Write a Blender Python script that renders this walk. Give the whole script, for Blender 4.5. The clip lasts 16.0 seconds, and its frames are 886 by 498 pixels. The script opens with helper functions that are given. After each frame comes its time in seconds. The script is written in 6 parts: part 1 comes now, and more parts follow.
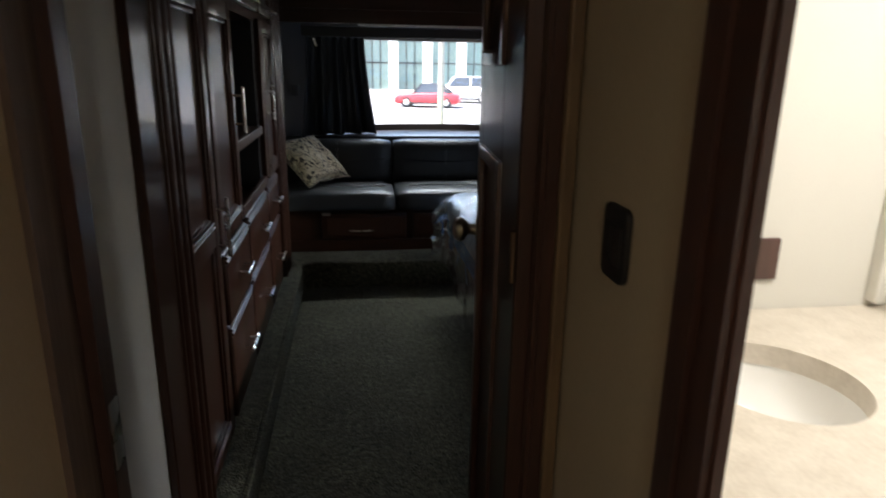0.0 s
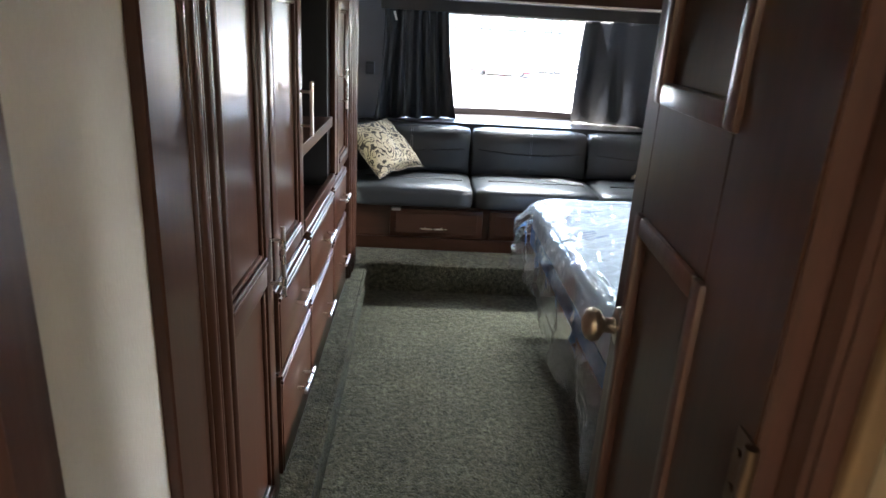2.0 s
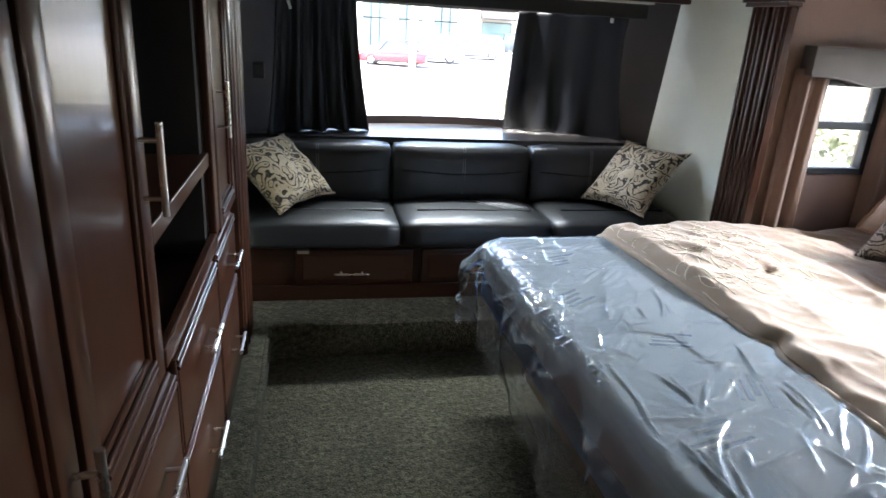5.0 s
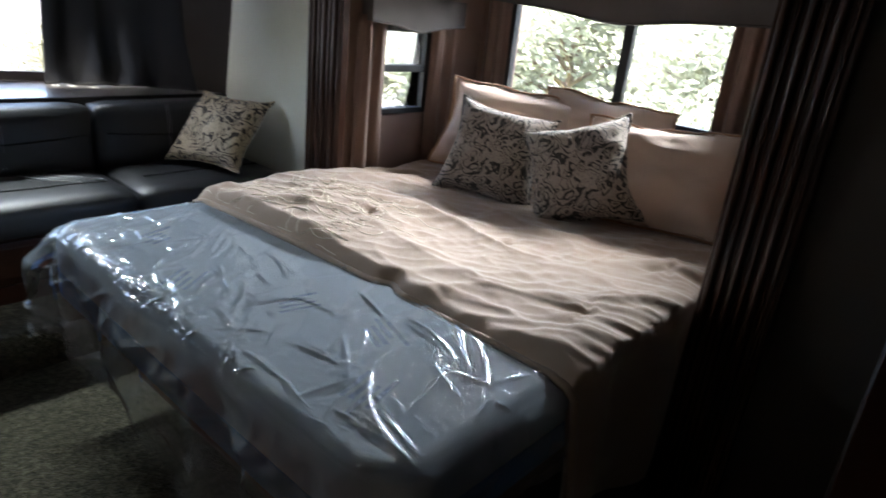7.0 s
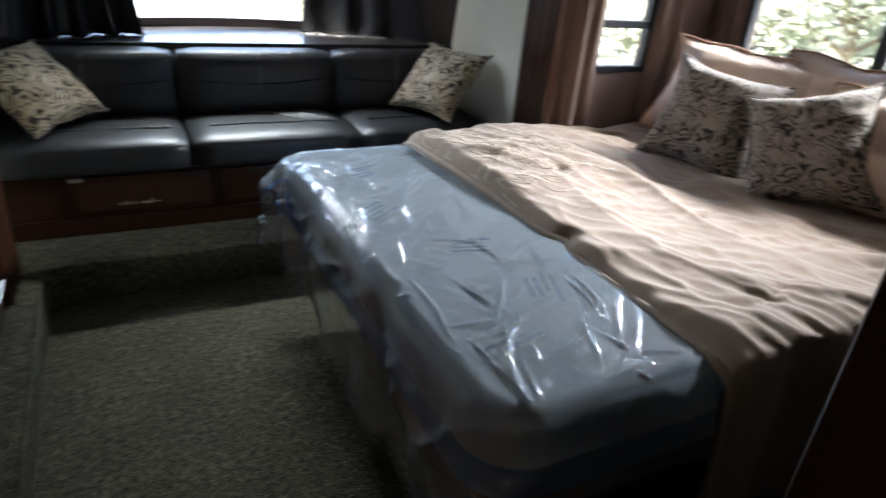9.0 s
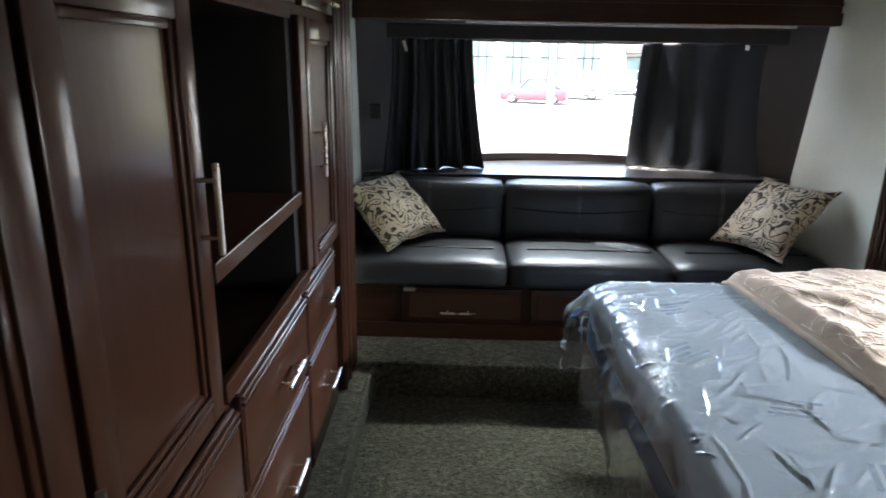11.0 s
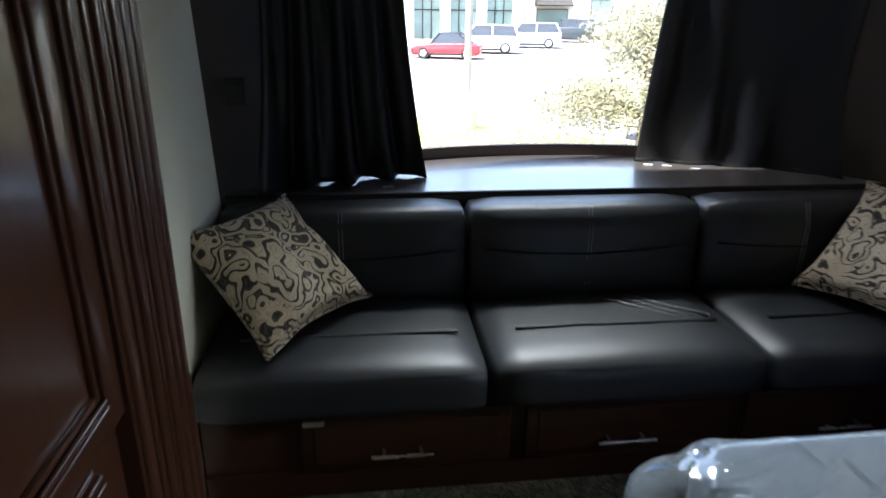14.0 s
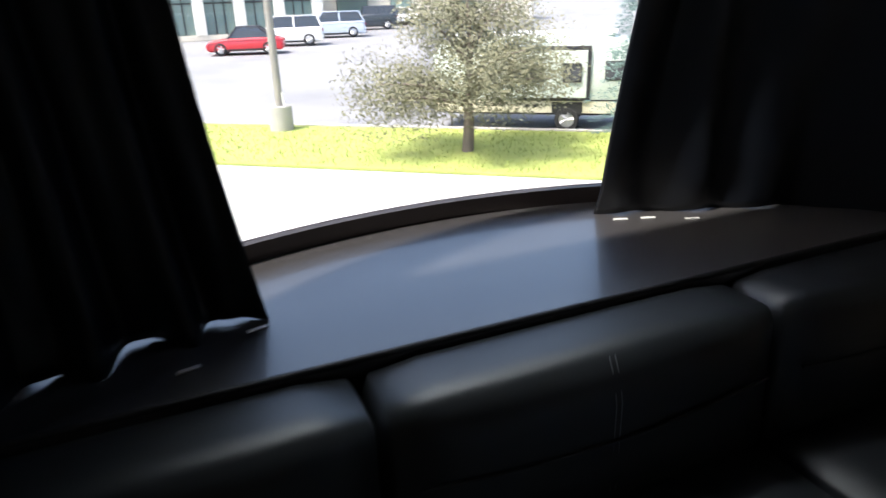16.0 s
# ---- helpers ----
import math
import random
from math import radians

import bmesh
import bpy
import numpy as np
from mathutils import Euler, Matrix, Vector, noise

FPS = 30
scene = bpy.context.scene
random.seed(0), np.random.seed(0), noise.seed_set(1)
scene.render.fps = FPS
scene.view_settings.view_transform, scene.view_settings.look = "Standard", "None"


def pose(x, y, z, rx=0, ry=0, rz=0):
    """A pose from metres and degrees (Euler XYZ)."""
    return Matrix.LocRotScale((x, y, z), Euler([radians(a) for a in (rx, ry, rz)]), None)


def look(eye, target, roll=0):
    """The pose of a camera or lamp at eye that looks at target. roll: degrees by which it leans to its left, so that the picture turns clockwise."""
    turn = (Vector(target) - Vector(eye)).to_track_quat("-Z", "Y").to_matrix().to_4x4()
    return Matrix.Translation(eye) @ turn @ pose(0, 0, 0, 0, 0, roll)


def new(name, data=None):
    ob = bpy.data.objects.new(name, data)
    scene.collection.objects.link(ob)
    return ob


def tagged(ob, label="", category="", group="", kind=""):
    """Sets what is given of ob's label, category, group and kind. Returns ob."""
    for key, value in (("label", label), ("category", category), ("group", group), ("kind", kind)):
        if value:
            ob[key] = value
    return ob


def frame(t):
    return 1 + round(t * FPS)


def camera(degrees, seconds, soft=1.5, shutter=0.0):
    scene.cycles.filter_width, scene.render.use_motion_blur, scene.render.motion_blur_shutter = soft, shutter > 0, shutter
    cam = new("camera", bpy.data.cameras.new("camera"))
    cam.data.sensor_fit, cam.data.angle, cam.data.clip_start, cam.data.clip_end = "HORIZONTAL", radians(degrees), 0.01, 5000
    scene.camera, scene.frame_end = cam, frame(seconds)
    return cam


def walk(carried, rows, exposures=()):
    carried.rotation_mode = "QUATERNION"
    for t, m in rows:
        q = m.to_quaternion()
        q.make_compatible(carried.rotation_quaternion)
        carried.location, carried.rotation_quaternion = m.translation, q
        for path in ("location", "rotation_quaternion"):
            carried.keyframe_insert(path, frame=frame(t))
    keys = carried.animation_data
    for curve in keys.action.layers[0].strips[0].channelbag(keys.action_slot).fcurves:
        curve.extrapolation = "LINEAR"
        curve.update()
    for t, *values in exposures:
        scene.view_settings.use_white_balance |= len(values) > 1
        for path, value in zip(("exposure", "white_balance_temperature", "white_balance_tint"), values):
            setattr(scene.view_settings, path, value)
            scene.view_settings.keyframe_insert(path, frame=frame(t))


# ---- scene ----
cam = camera(69.4, 16.0, shutter=0.5)
PATH = [
    (0, (-0.592, -0.339, 1.245), (-0.323, 1.567, 0.7), 0.9),
    (0.5, (-0.613, -0.264, 1.242), (-0.483, 1.676, 0.775), 2.9),
    (1, (-0.62, -0.089, 1.282), (-0.529, 1.847, 0.786), 3.6),
    (1.5, (-0.643, -0.0, 1.32), (-0.534, 1.895, 0.691), 3.5),
    (2, (-0.646, 0.088, 1.326), (-0.561, 1.979, 0.678), 3.4),
    (2.5, (-0.636, 0.227, 1.336), (-0.592, 2.132, 0.73), 3.1),
    (3, (-0.651, 0.349, 1.334), (-0.538, 2.259, 0.751), 4.5),
    (3.2, (-0.664, 0.419, 1.335), (-0.448, 2.319, 0.75), 4.5),
    (5.3, (-0.721, 0.85, 1.337), (-0.243, 2.676, 0.674), 3.1),
    (5.5, (-0.723, 0.856, 1.342), (-0.125, 2.651, 0.691), 2.6),
    (6, (-0.735, 0.898, 1.355), (0.249, 2.539, 0.683), 4.4),
    (6.5, (-0.706, 0.956, 1.346), (0.524, 2.382, 0.674), 4.8),
    (7, (-0.682, 0.989, 1.327), (0.745, 2.197, 0.618), 6.4),
    (7.5, (-0.664, 0.996, 1.326), (0.833, 2.073, 0.551), 7.1),
    (8, (-0.662, 0.991, 1.317), (0.831, 2.037, 0.495), 6.9),
    (8.5, (-0.616, 0.939, 1.311), (0.513, 2.32, 0.408), 4.6),
    (9, (-0.604, 0.881, 1.325), (0.262, 2.454, 0.444), 5.5),
    (9.5, (-0.607, 0.868, 1.321), (-0.283, 2.611, 0.394), 2.3),
    (9.7, (-0.598, 0.876, 1.326), (-0.433, 2.64, 0.398), 1.6),
    (10, (-0.608, 0.885, 1.327), (-0.621, 2.749, 0.603), 0.2),
    (10.2, (-0.569, 0.856, 1.335), (-0.763, 2.746, 0.71), -0.8),
    (12.3, (-0.605, 1.29, 1.288), (-0.234, 3.17, 0.748), 2.7),
    (12.5, (-0.596, 1.403, 1.278), (-0.211, 3.279, 0.702), 2.3),
    (13, (-0.564, 1.649, 1.3), (-0.297, 3.535, 0.691), 2.5),
    (13.5, (-0.581, 1.912, 1.288), (-0.383, 3.8, 0.66), 1.8),
    (14, (-0.617, 2.163, 1.291), (-0.393, 4.027, 0.601), 0.7),
    (14.5, (-0.608, 2.433, 1.288), (-0.47, 4.305, 0.598), -0.1),
    (15, (-0.613, 2.666, 1.281), (-0.519, 4.54, 0.59), 0.3),
    (15.2, (-0.629, 2.792, 1.281), (-0.422, 4.655, 0.585), 0.2),
    (15.5, (-0.627, 2.949, 1.287), (-0.124, 4.758, 0.598), -1.9),
    (16, (-0.528, 3.19, 1.269), (0.193, 4.909, 0.544), -1.9),
]
EXPOSURES = [(0, 3.1), (0.5, 4.9), (2.0, 5.62), (3.2, 5.2), (5.5, 4.25), (7.0, 3.65), (8.0, 3.75), (9.0, 3.95), (10.2, 4.55), (12.5, 3.85), (14.0, 3.3), (14.5, 3.1), (16.0, 1.9)]
walk(cam, [(t, look(eye, target, roll)) for t, eye, target, roll in PATH], EXPOSURES)

# ---- world, sun, lamps ----
world = bpy.data.worlds.new("sky")
scene.world = world
world.use_nodes = True
sky = world.node_tree.nodes.new("ShaderNodeTexSky")
sky.sky_type = "NISHITA"
sky.sun_disc = False
sky.sun_elevation, sky.sun_rotation = radians(62), radians(258)
sky.altitude, sky.air_density, sky.dust_density = 200, 1.0, 4.0
world.node_tree.links.new(sky.outputs[0], world.node_tree.nodes["Background"].inputs[0])
world.node_tree.nodes["Background"].inputs[1].default_value = 0.15

sun = new("sun", bpy.data.lights.new("sun", "SUN"))
sun.data.energy, sun.data.angle, sun.data.color = 2.0, radians(2.5), (1.0, 0.95, 0.88)
sun.matrix_world = look((-26, -5.5, 50), (0, 0, 0))


def area_lamp(name, at, to, w, h, power, colour):
    lamp = new(name, bpy.data.lights.new(name, "AREA"))
    lamp.data.shape, lamp.data.size, lamp.data.size_y = "RECTANGLE", w, h
    lamp.data.energy, lamp.data.color = power, colour
    lamp.matrix_world = look(at, to)
    return lamp


area_lamp("bathroom_lamp_light", (0.25, 0.1, 1.66), (0.25, 0.1, 0), 0.3, 0.3, 1.25, (1.0, 0.96, 0.90))
area_lamp("hall_lamp_light", (-0.63, -0.95, 1.66), (-0.63, -0.9, 0), 0.2, 0.2, 0.30, (1.0, 0.92, 0.80))
# daylight from the upper edge of the window opening, behind the valances
area_lamp("slide_window_daylight", (1.915, 2.39, 1.350), (0.3, 2.30, 0.60), 1.0, 0.04, 1.85, (0.95, 0.98, 1.0)).data.spread = radians(66)
area_lamp("front_window_daylight", (-0.08, 4.13, 1.440), (-0.10, 3.25, 0.50), 0.7, 0.04, 0.48, (0.93, 1.0, 0.99)).data.spread = radians(76)


# ---- materials ----
def nodes_of(m):
    m.use_nodes = True
    t = m.node_tree
    return t, t.nodes["Principled BSDF"]


def surface(name, c1, c2, rough=0.6, scale=8.0, stretch=(1, 1, 1), bump=0.1, fine=200.0, metal=0.0, coat=0.0,
            rough2=None, wear=0.25, sheen=0.0, spec=0.5, random_tone=0.0):
    """Two tones mixed by noise at a large and a small scale, with fine relief."""
    m = bpy.data.materials.new(name)
    t, p = nodes_of(m)
    n, l = t.nodes, t.links
    co = n.new("ShaderNodeTexCoord")
    mp = n.new("ShaderNodeMapping")
    mp.inputs["Scale"].default_value = stretch
    l.new(co.outputs["Object"], mp.inputs["Vector"])
    big = n.new("ShaderNodeTexNoise")
    big.inputs["Scale"].default_value, big.inputs["Detail"].default_value = scale, 6
    small = n.new("ShaderNodeTexNoise")
    small.inputs["Scale"].default_value, small.inputs["Detail"].default_value = fine, 3
    l.new(mp.outputs[0], big.inputs["Vector"])
    l.new(mp.outputs[0], small.inputs["Vector"])
    ad = n.new("ShaderNodeMath")
    ad.operation = "MULTIPLY_ADD"
    ad.inputs[1].default_value, ad.inputs[2].default_value = wear * 2, 0.5 - wear
    l.new(small.outputs["Fac"], ad.inputs[0])
    mu = n.new("ShaderNodeMath")
    mu.operation = "MULTIPLY_ADD"
    mu.inputs[1].default_value = 1.4
    l.new(big.outputs["Fac"], mu.inputs[0])
    sb = n.new("ShaderNodeMath")
    sb.operation = "SUBTRACT"
    sb.inputs[1].default_value = 0.7
    l.new(ad.outputs[0], sb.inputs[0])
    l.new(sb.outputs[0], mu.inputs[2])
    mx = n.new("ShaderNodeMix")
    mx.data_type = "RGBA"
    mx.inputs["A"].default_value, mx.inputs["B"].default_value = (*c1, 1), (*c2, 1)
    l.new(mu.outputs[0], mx.inputs["Factor"])
    out = mx.outputs["Result"]
    if random_tone:
        info = n.new("ShaderNodeObjectInfo")
        hsv = n.new("ShaderNodeHueSaturation")
        mr = n.new("ShaderNodeMapRange")
        mr.inputs[3].default_value, mr.inputs[4].default_value = 1 - random_tone, 1 + random_tone
        l.new(info.outputs["Random"], mr.inputs[0])
        l.new(mr.outputs[0], hsv.inputs["Value"])
        l.new(out, hsv.inputs["Color"])
        out = hsv.outputs[0]
    l.new(out, p.inputs["Base Color"])
    rr = n.new("ShaderNodeMapRange")
    rr.inputs[3].default_value, rr.inputs[4].default_value = rough, rough2 if rough2 else min(1, rough + 0.12)
    l.new(big.outputs["Fac"], rr.inputs[0])
    l.new(rr.outputs[0], p.inputs["Roughness"])
    p.inputs["Metallic"].default_value = metal
    p.inputs["Coat Weight"].default_value, p.inputs["Coat Roughness"].default_value = coat, 0.12
    p.inputs["Sheen Weight"].default_value = sheen
    p.inputs["Specular IOR Level"].default_value = spec
    if bump:
        b = n.new("ShaderNodeBump")
        b.inputs["Strength"].default_value, b.inputs["Distance"].default_value = bump, 0.004
        l.new(small.outputs["Fac"], b.inputs["Height"])
        l.new(b.outputs[0], p.inputs["Normal"])
    return m


def glass(name, tint=(1, 1, 1), gloss=0.08):
    m = bpy.data.materials.new(name)
    t, p = nodes_of(m)
    t.nodes.remove(p)
    tr, gl, mx, fr = (t.nodes.new(k) for k in ("ShaderNodeBsdfTransparent", "ShaderNodeBsdfGlossy", "ShaderNodeMixShader", "ShaderNodeFresnel"))
    tr.inputs[0].default_value = (*tint, 1)
    gl.inputs["Roughness"].default_value = 0.02
    fr.inputs[0].default_value = 1.0 + gloss * 5
    t.links.new(fr.outputs[0], mx.inputs[0])
    t.links.new(tr.outputs[0], mx.inputs[1])
    t.links.new(gl.outputs[0], mx.inputs[2])
    t.links.new(mx.outputs[0], t.nodes["Material Output"].inputs[0])
    return m


WOOD = surface("dark_cherry_wood", (0.052, 0.0205, 0.0120), (0.025, 0.0102, 0.0064), 0.30, 5.0, (14, 14, 0.9), 0, 60, coat=0.32, rough2=0.32, wear=0.12, spec=0.22)
WOOD_Y = surface("dark_cherry_wood_lengthwise", (0.052, 0.0205, 0.0120), (0.025, 0.0102, 0.0064), 0.30, 5.0, (14, 0.9, 14), 0, 60, coat=0.32, rough2=0.32, wear=0.12, spec=0.22)
WOOD_X = surface("dark_cherry_wood_across", (0.052, 0.0205, 0.0120), (0.025, 0.0102, 0.0064), 0.30, 5.0, (0.9, 14, 14), 0, 60, coat=0.32, rough2=0.32, wear=0.12, spec=0.22)
JAMB = surface("red_brown_jamb_wood", (0.095, 0.044, 0.034), (0.042, 0.021, 0.017), 0.3, 5.0, (14, 14, 0.9), 0.05, 60, coat=0.3)
CASING = surface("taupe_printed_casing", (0.19, 0.13, 0.10), (0.11, 0.075, 0.058), 0.55, 5.0, (20, 20, 0.8), 0.05, 90)
OAK_EDGE = surface("worn_oak_edge", (0.24, 0.17, 0.09), (0.12, 0.075, 0.045), 0.4, 6.0, (10, 10, 1), 0.05, 80)
WHITE_WALL = surface("off_white_wall_board", (0.66, 0.67, 0.56), (0.58, 0.59, 0.49), 0.62, 2.0, (1, 1, 1), 0.12, 420)
WALLPAPER = surface("tan_linen_wallpaper", (0.54, 0.48, 0.36), (0.42, 0.37, 0.27), 0.6, 3.0, (1, 1, 0.35), 0.2, 260, wear=0.35)
HALL_WALL = surface("warm_tan_hall_wall", (0.52, 0.40, 0.27), (0.42, 0.31, 0.20), 0.6, 3.0, (1, 1, 0.35), 0.15, 260)
BATH_WALL = surface("pale_bathroom_wall", (0.74, 0.72, 0.66), (0.66, 0.64, 0.58), 0.5, 3.0, (1, 1, 1), 0.08, 300)
SLIDE_WALL = surface("brown_wall_board", (0.26, 0.17, 0.13), (0.19, 0.125, 0.10), 0.55, 3.0, (1, 1, 0.5), 0.12, 240)
LINEN_WALL = surface("pale_linen_wall_board", (0.50, 0.465, 0.42), (0.42, 0.39, 0.35), 0.6, 3.0, (1, 1, 0.35), 0.18, 260, wear=0.3)
# deep shade of the room's near corner is painted into this dark board colour
SHADED_WALL = surface("shade_darkened_wall_board", (0.085, 0.070, 0.058), (0.060, 0.050, 0.042), 0.6, 3.0, (1, 1, 0.5), 0.12, 240)
CAP_WALL = surface("dark_brown_cap_wall", (0.038, 0.029, 0.024), (0.027, 0.021, 0.018), 0.6, 3.0, (1, 1, 1), 0.1, 260)
CEILING = surface("white_ceiling_board", (0.72, 0.73, 0.70), (0.66, 0.67, 0.64), 0.55, 2.0, (1, 1, 1), 0.12, 300)


def carpet_material():
    """Cut pile: dark gaps between tufts, clumps of lighter and darker yarn, trodden patches."""
    m = bpy.data.materials.new("grey_green_carpet")
    t, p = nodes_of(m)
    n, l = t.nodes, t.links
    co = n.new("ShaderNodeTexCoord")
    tuft = n.new("ShaderNodeTexVoronoi")
    tuft.inputs["Scale"].default_value = 170
    clump, trod = n.new("ShaderNodeTexNoise"), n.new("ShaderNodeTexNoise")
    clump.inputs["Scale"].default_value, clump.inputs["Detail"].default_value, clump.inputs["Roughness"].default_value = 48, 4, 0.7
    trod.inputs["Scale"].default_value, trod.inputs["Detail"].default_value = 5, 3
    for q in (tuft, clump, trod):
        l.new(co.outputs["Object"], q.inputs["Vector"])
    rp = n.new("ShaderNodeValToRGB")
    e = rp.color_ramp.elements
    e[0].position, e[1].position = 0.34, 0.66
    e[0].color, e[1].color = (0.036, 0.036, 0.025, 1), (0.160, 0.155, 0.108, 1)
    mid = rp.color_ramp.elements.new(0.5)
    mid.color = (0.086, 0.084, 0.058, 1)
    l.new(clump.outputs["Fac"], rp.inputs[0])
    gap = n.new("ShaderNodeMapRange")
    gap.inputs[1].default_value, gap.inputs[2].default_value, gap.inputs[3].default_value, gap.inputs[4].default_value = 0.2, 0.9, 1.15, 0.45
    l.new(tuft.outputs["Distance"], gap.inputs[0])
    worn = n.new("ShaderNodeMapRange")
    worn.inputs[1].default_value, worn.inputs[2].default_value, worn.inputs[3].default_value, worn.inputs[4].default_value = 0.3, 0.7, 0.8, 1.2
    l.new(trod.outputs["Fac"], worn.inputs[0])
    mu, hs = n.new("ShaderNodeMath"), n.new("ShaderNodeHueSaturation")
    mu.operation = "MULTIPLY"
    l.new(gap.outputs[0], mu.inputs[0])
    l.new(worn.outputs[0], mu.inputs[1])
    l.new(mu.outputs[0], hs.inputs["Value"])
    l.new(rp.outputs[0], hs.inputs["Color"])
    l.new(hs.outputs[0], p.inputs["Base Color"])
    sub_ = n.new("ShaderNodeMath")
    sub_.operation = "MULTIPLY_ADD"
    sub_.inputs[1].default_value = -0.5
    l.new(tuft.outputs["Distance"], sub_.inputs[0])
    l.new(clump.outputs["Fac"], sub_.inputs[2])
    b = n.new("ShaderNodeBump")
    b.inputs["Strength"].default_value, b.inputs["Distance"].default_value = 0.9, 0.012
    l.new(sub_.outputs[0], b.inputs["Height"])
    l.new(b.outputs[0], p.inputs["Normal"])
    p.inputs["Roughness"].default_value, p.inputs["Specular IOR Level"].default_value, p.inputs["Sheen Weight"].default_value = 0.95, 0.1, 0.12
    return m


CARPET = carpet_material()
LEATHER = surface("black_faux_leather", (0.026, 0.029, 0.033), (0.017, 0.019, 0.022), 0.36, 4.0, (1, 1, 1), 0.16, 520, rough2=0.46)
THREAD = surface("grey_thread", (0.32, 0.33, 0.34), (0.2, 0.2, 0.21), 0.7, 40, (1, 1, 1), 0, 100)
SHELF = surface("black_vinyl_shelf", (0.050, 0.048, 0.049), (0.038, 0.036, 0.037), 0.36, 3.0, (1, 1, 1), 0.12, 650, rough2=0.42, spec=0.8, coat=0.5)
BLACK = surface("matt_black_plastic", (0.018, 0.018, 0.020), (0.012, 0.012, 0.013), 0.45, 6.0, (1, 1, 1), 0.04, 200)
FRAME_BROWN = surface("brown_window_seal", (0.050, 0.036, 0.032), (0.032, 0.024, 0.022), 0.5, 6.0, (1, 1, 1), 0.08, 240)
CURTAIN = surface("black_navy_curtain", (0.0040, 0.0060, 0.0105), (0.0028, 0.0042, 0.0075), 0.36, 5.0, (1, 1, 1), 0.10, 500, rough2=0.48, spec=0.5)
DRAPE = surface("brown_drape", (0.24, 0.15, 0.115), (0.13, 0.085, 0.07), 0.8, 6.0, (1, 1, 0.3), 0.15, 420, sheen=0.3)
VALANCE = surface("grey_brown_valance", (0.105, 0.095, 0.092), (0.07, 0.063, 0.061), 0.85, 5.0, (1, 1, 1), 0.2, 420)
NICKEL = surface("brushed_nickel", (0.72, 0.70, 0.67), (0.6, 0.58, 0.56), 0.22, 30, (1, 1, 1), 0.02, 300, metal=1.0)
BRASS = surface("satin_champagne_metal", (0.56, 0.50, 0.42), (0.44, 0.39, 0.32), 0.25, 20, (1, 1, 1), 0.02, 200, metal=1.0)
HINGE_METAL = surface("dull_bronze_hinge", (0.20, 0.15, 0.11), (0.12, 0.09, 0.07), 0.4, 20, (1, 1, 1), 0.04, 200, metal=1.0)
# white ticking; the blue of the reflected sky is mixed into its colour
TICKING = surface("sky_tinted_mattress_ticking", (0.74, 0.84, 0.96), (0.68, 0.78, 0.92), 0.85, 6.0, (1, 1, 1), 0.3, 120)
BLUE_BAND = surface("blue_mattress_band", (0.06, 0.26, 0.66), (0.045, 0.20, 0.55), 0.7, 8.0, (1, 1, 1), 0.2, 160)
BLUE_PRINT = surface("blue_print", (0.20, 0.30, 0.60), (0.14, 0.22, 0.52), 0.6, 20, (1, 1, 1), 0, 160)
COMFORTER = surface("tan_comforter", (0.36, 0.265, 0.205), (0.275, 0.20, 0.152), 0.8, 5.0, (1, 1, 1), 0.3, 340, sheen=0.35, wear=0.2)
SHAM = surface("rose_tan_sham", (0.55, 0.42, 0.345), (0.46, 0.345, 0.28), 0.75, 6.0, (1, 1, 1), 0.25, 340, sheen=0.3)
SHAM_EDGE = surface("copper_sham_flange", (0.42, 0.24, 0.14), (0.33, 0.18, 0.10), 0.6, 6.0, (1, 1, 1), 0.2, 300, sheen=0.3)
CREAM_THREAD = surface("cream_thread", (0.62, 0.54, 0.42), (0.54, 0.46, 0.35), 0.6, 40, (1, 1, 1), 0, 100, sheen=0.3)
PORCELAIN = surface("white_porcelain", (0.86, 0.85, 0.82), (0.82, 0.81, 0.78), 0.12, 3, (1, 1, 1), 0, 100, coat=0.4)
STONE = surface("cream_speckled_counter", (0.70, 0.64, 0.55), (0.52, 0.46, 0.38), 0.25, 30, (1, 1, 1), 0.02, 160, wear=0.5)
WHITE_PLASTIC = surface("white_plastic", (0.80, 0.80, 0.78), (0.74, 0.74, 0.72), 0.35, 10, (1, 1, 1), 0, 100)
LIGHT_STRIP = surface("pale_trim_strip", (0.75, 0.74, 0.68), (0.66, 0.65, 0.60), 0.4, 10, (1, 1, 1), 0, 100)
PANE = glass("window_glass")


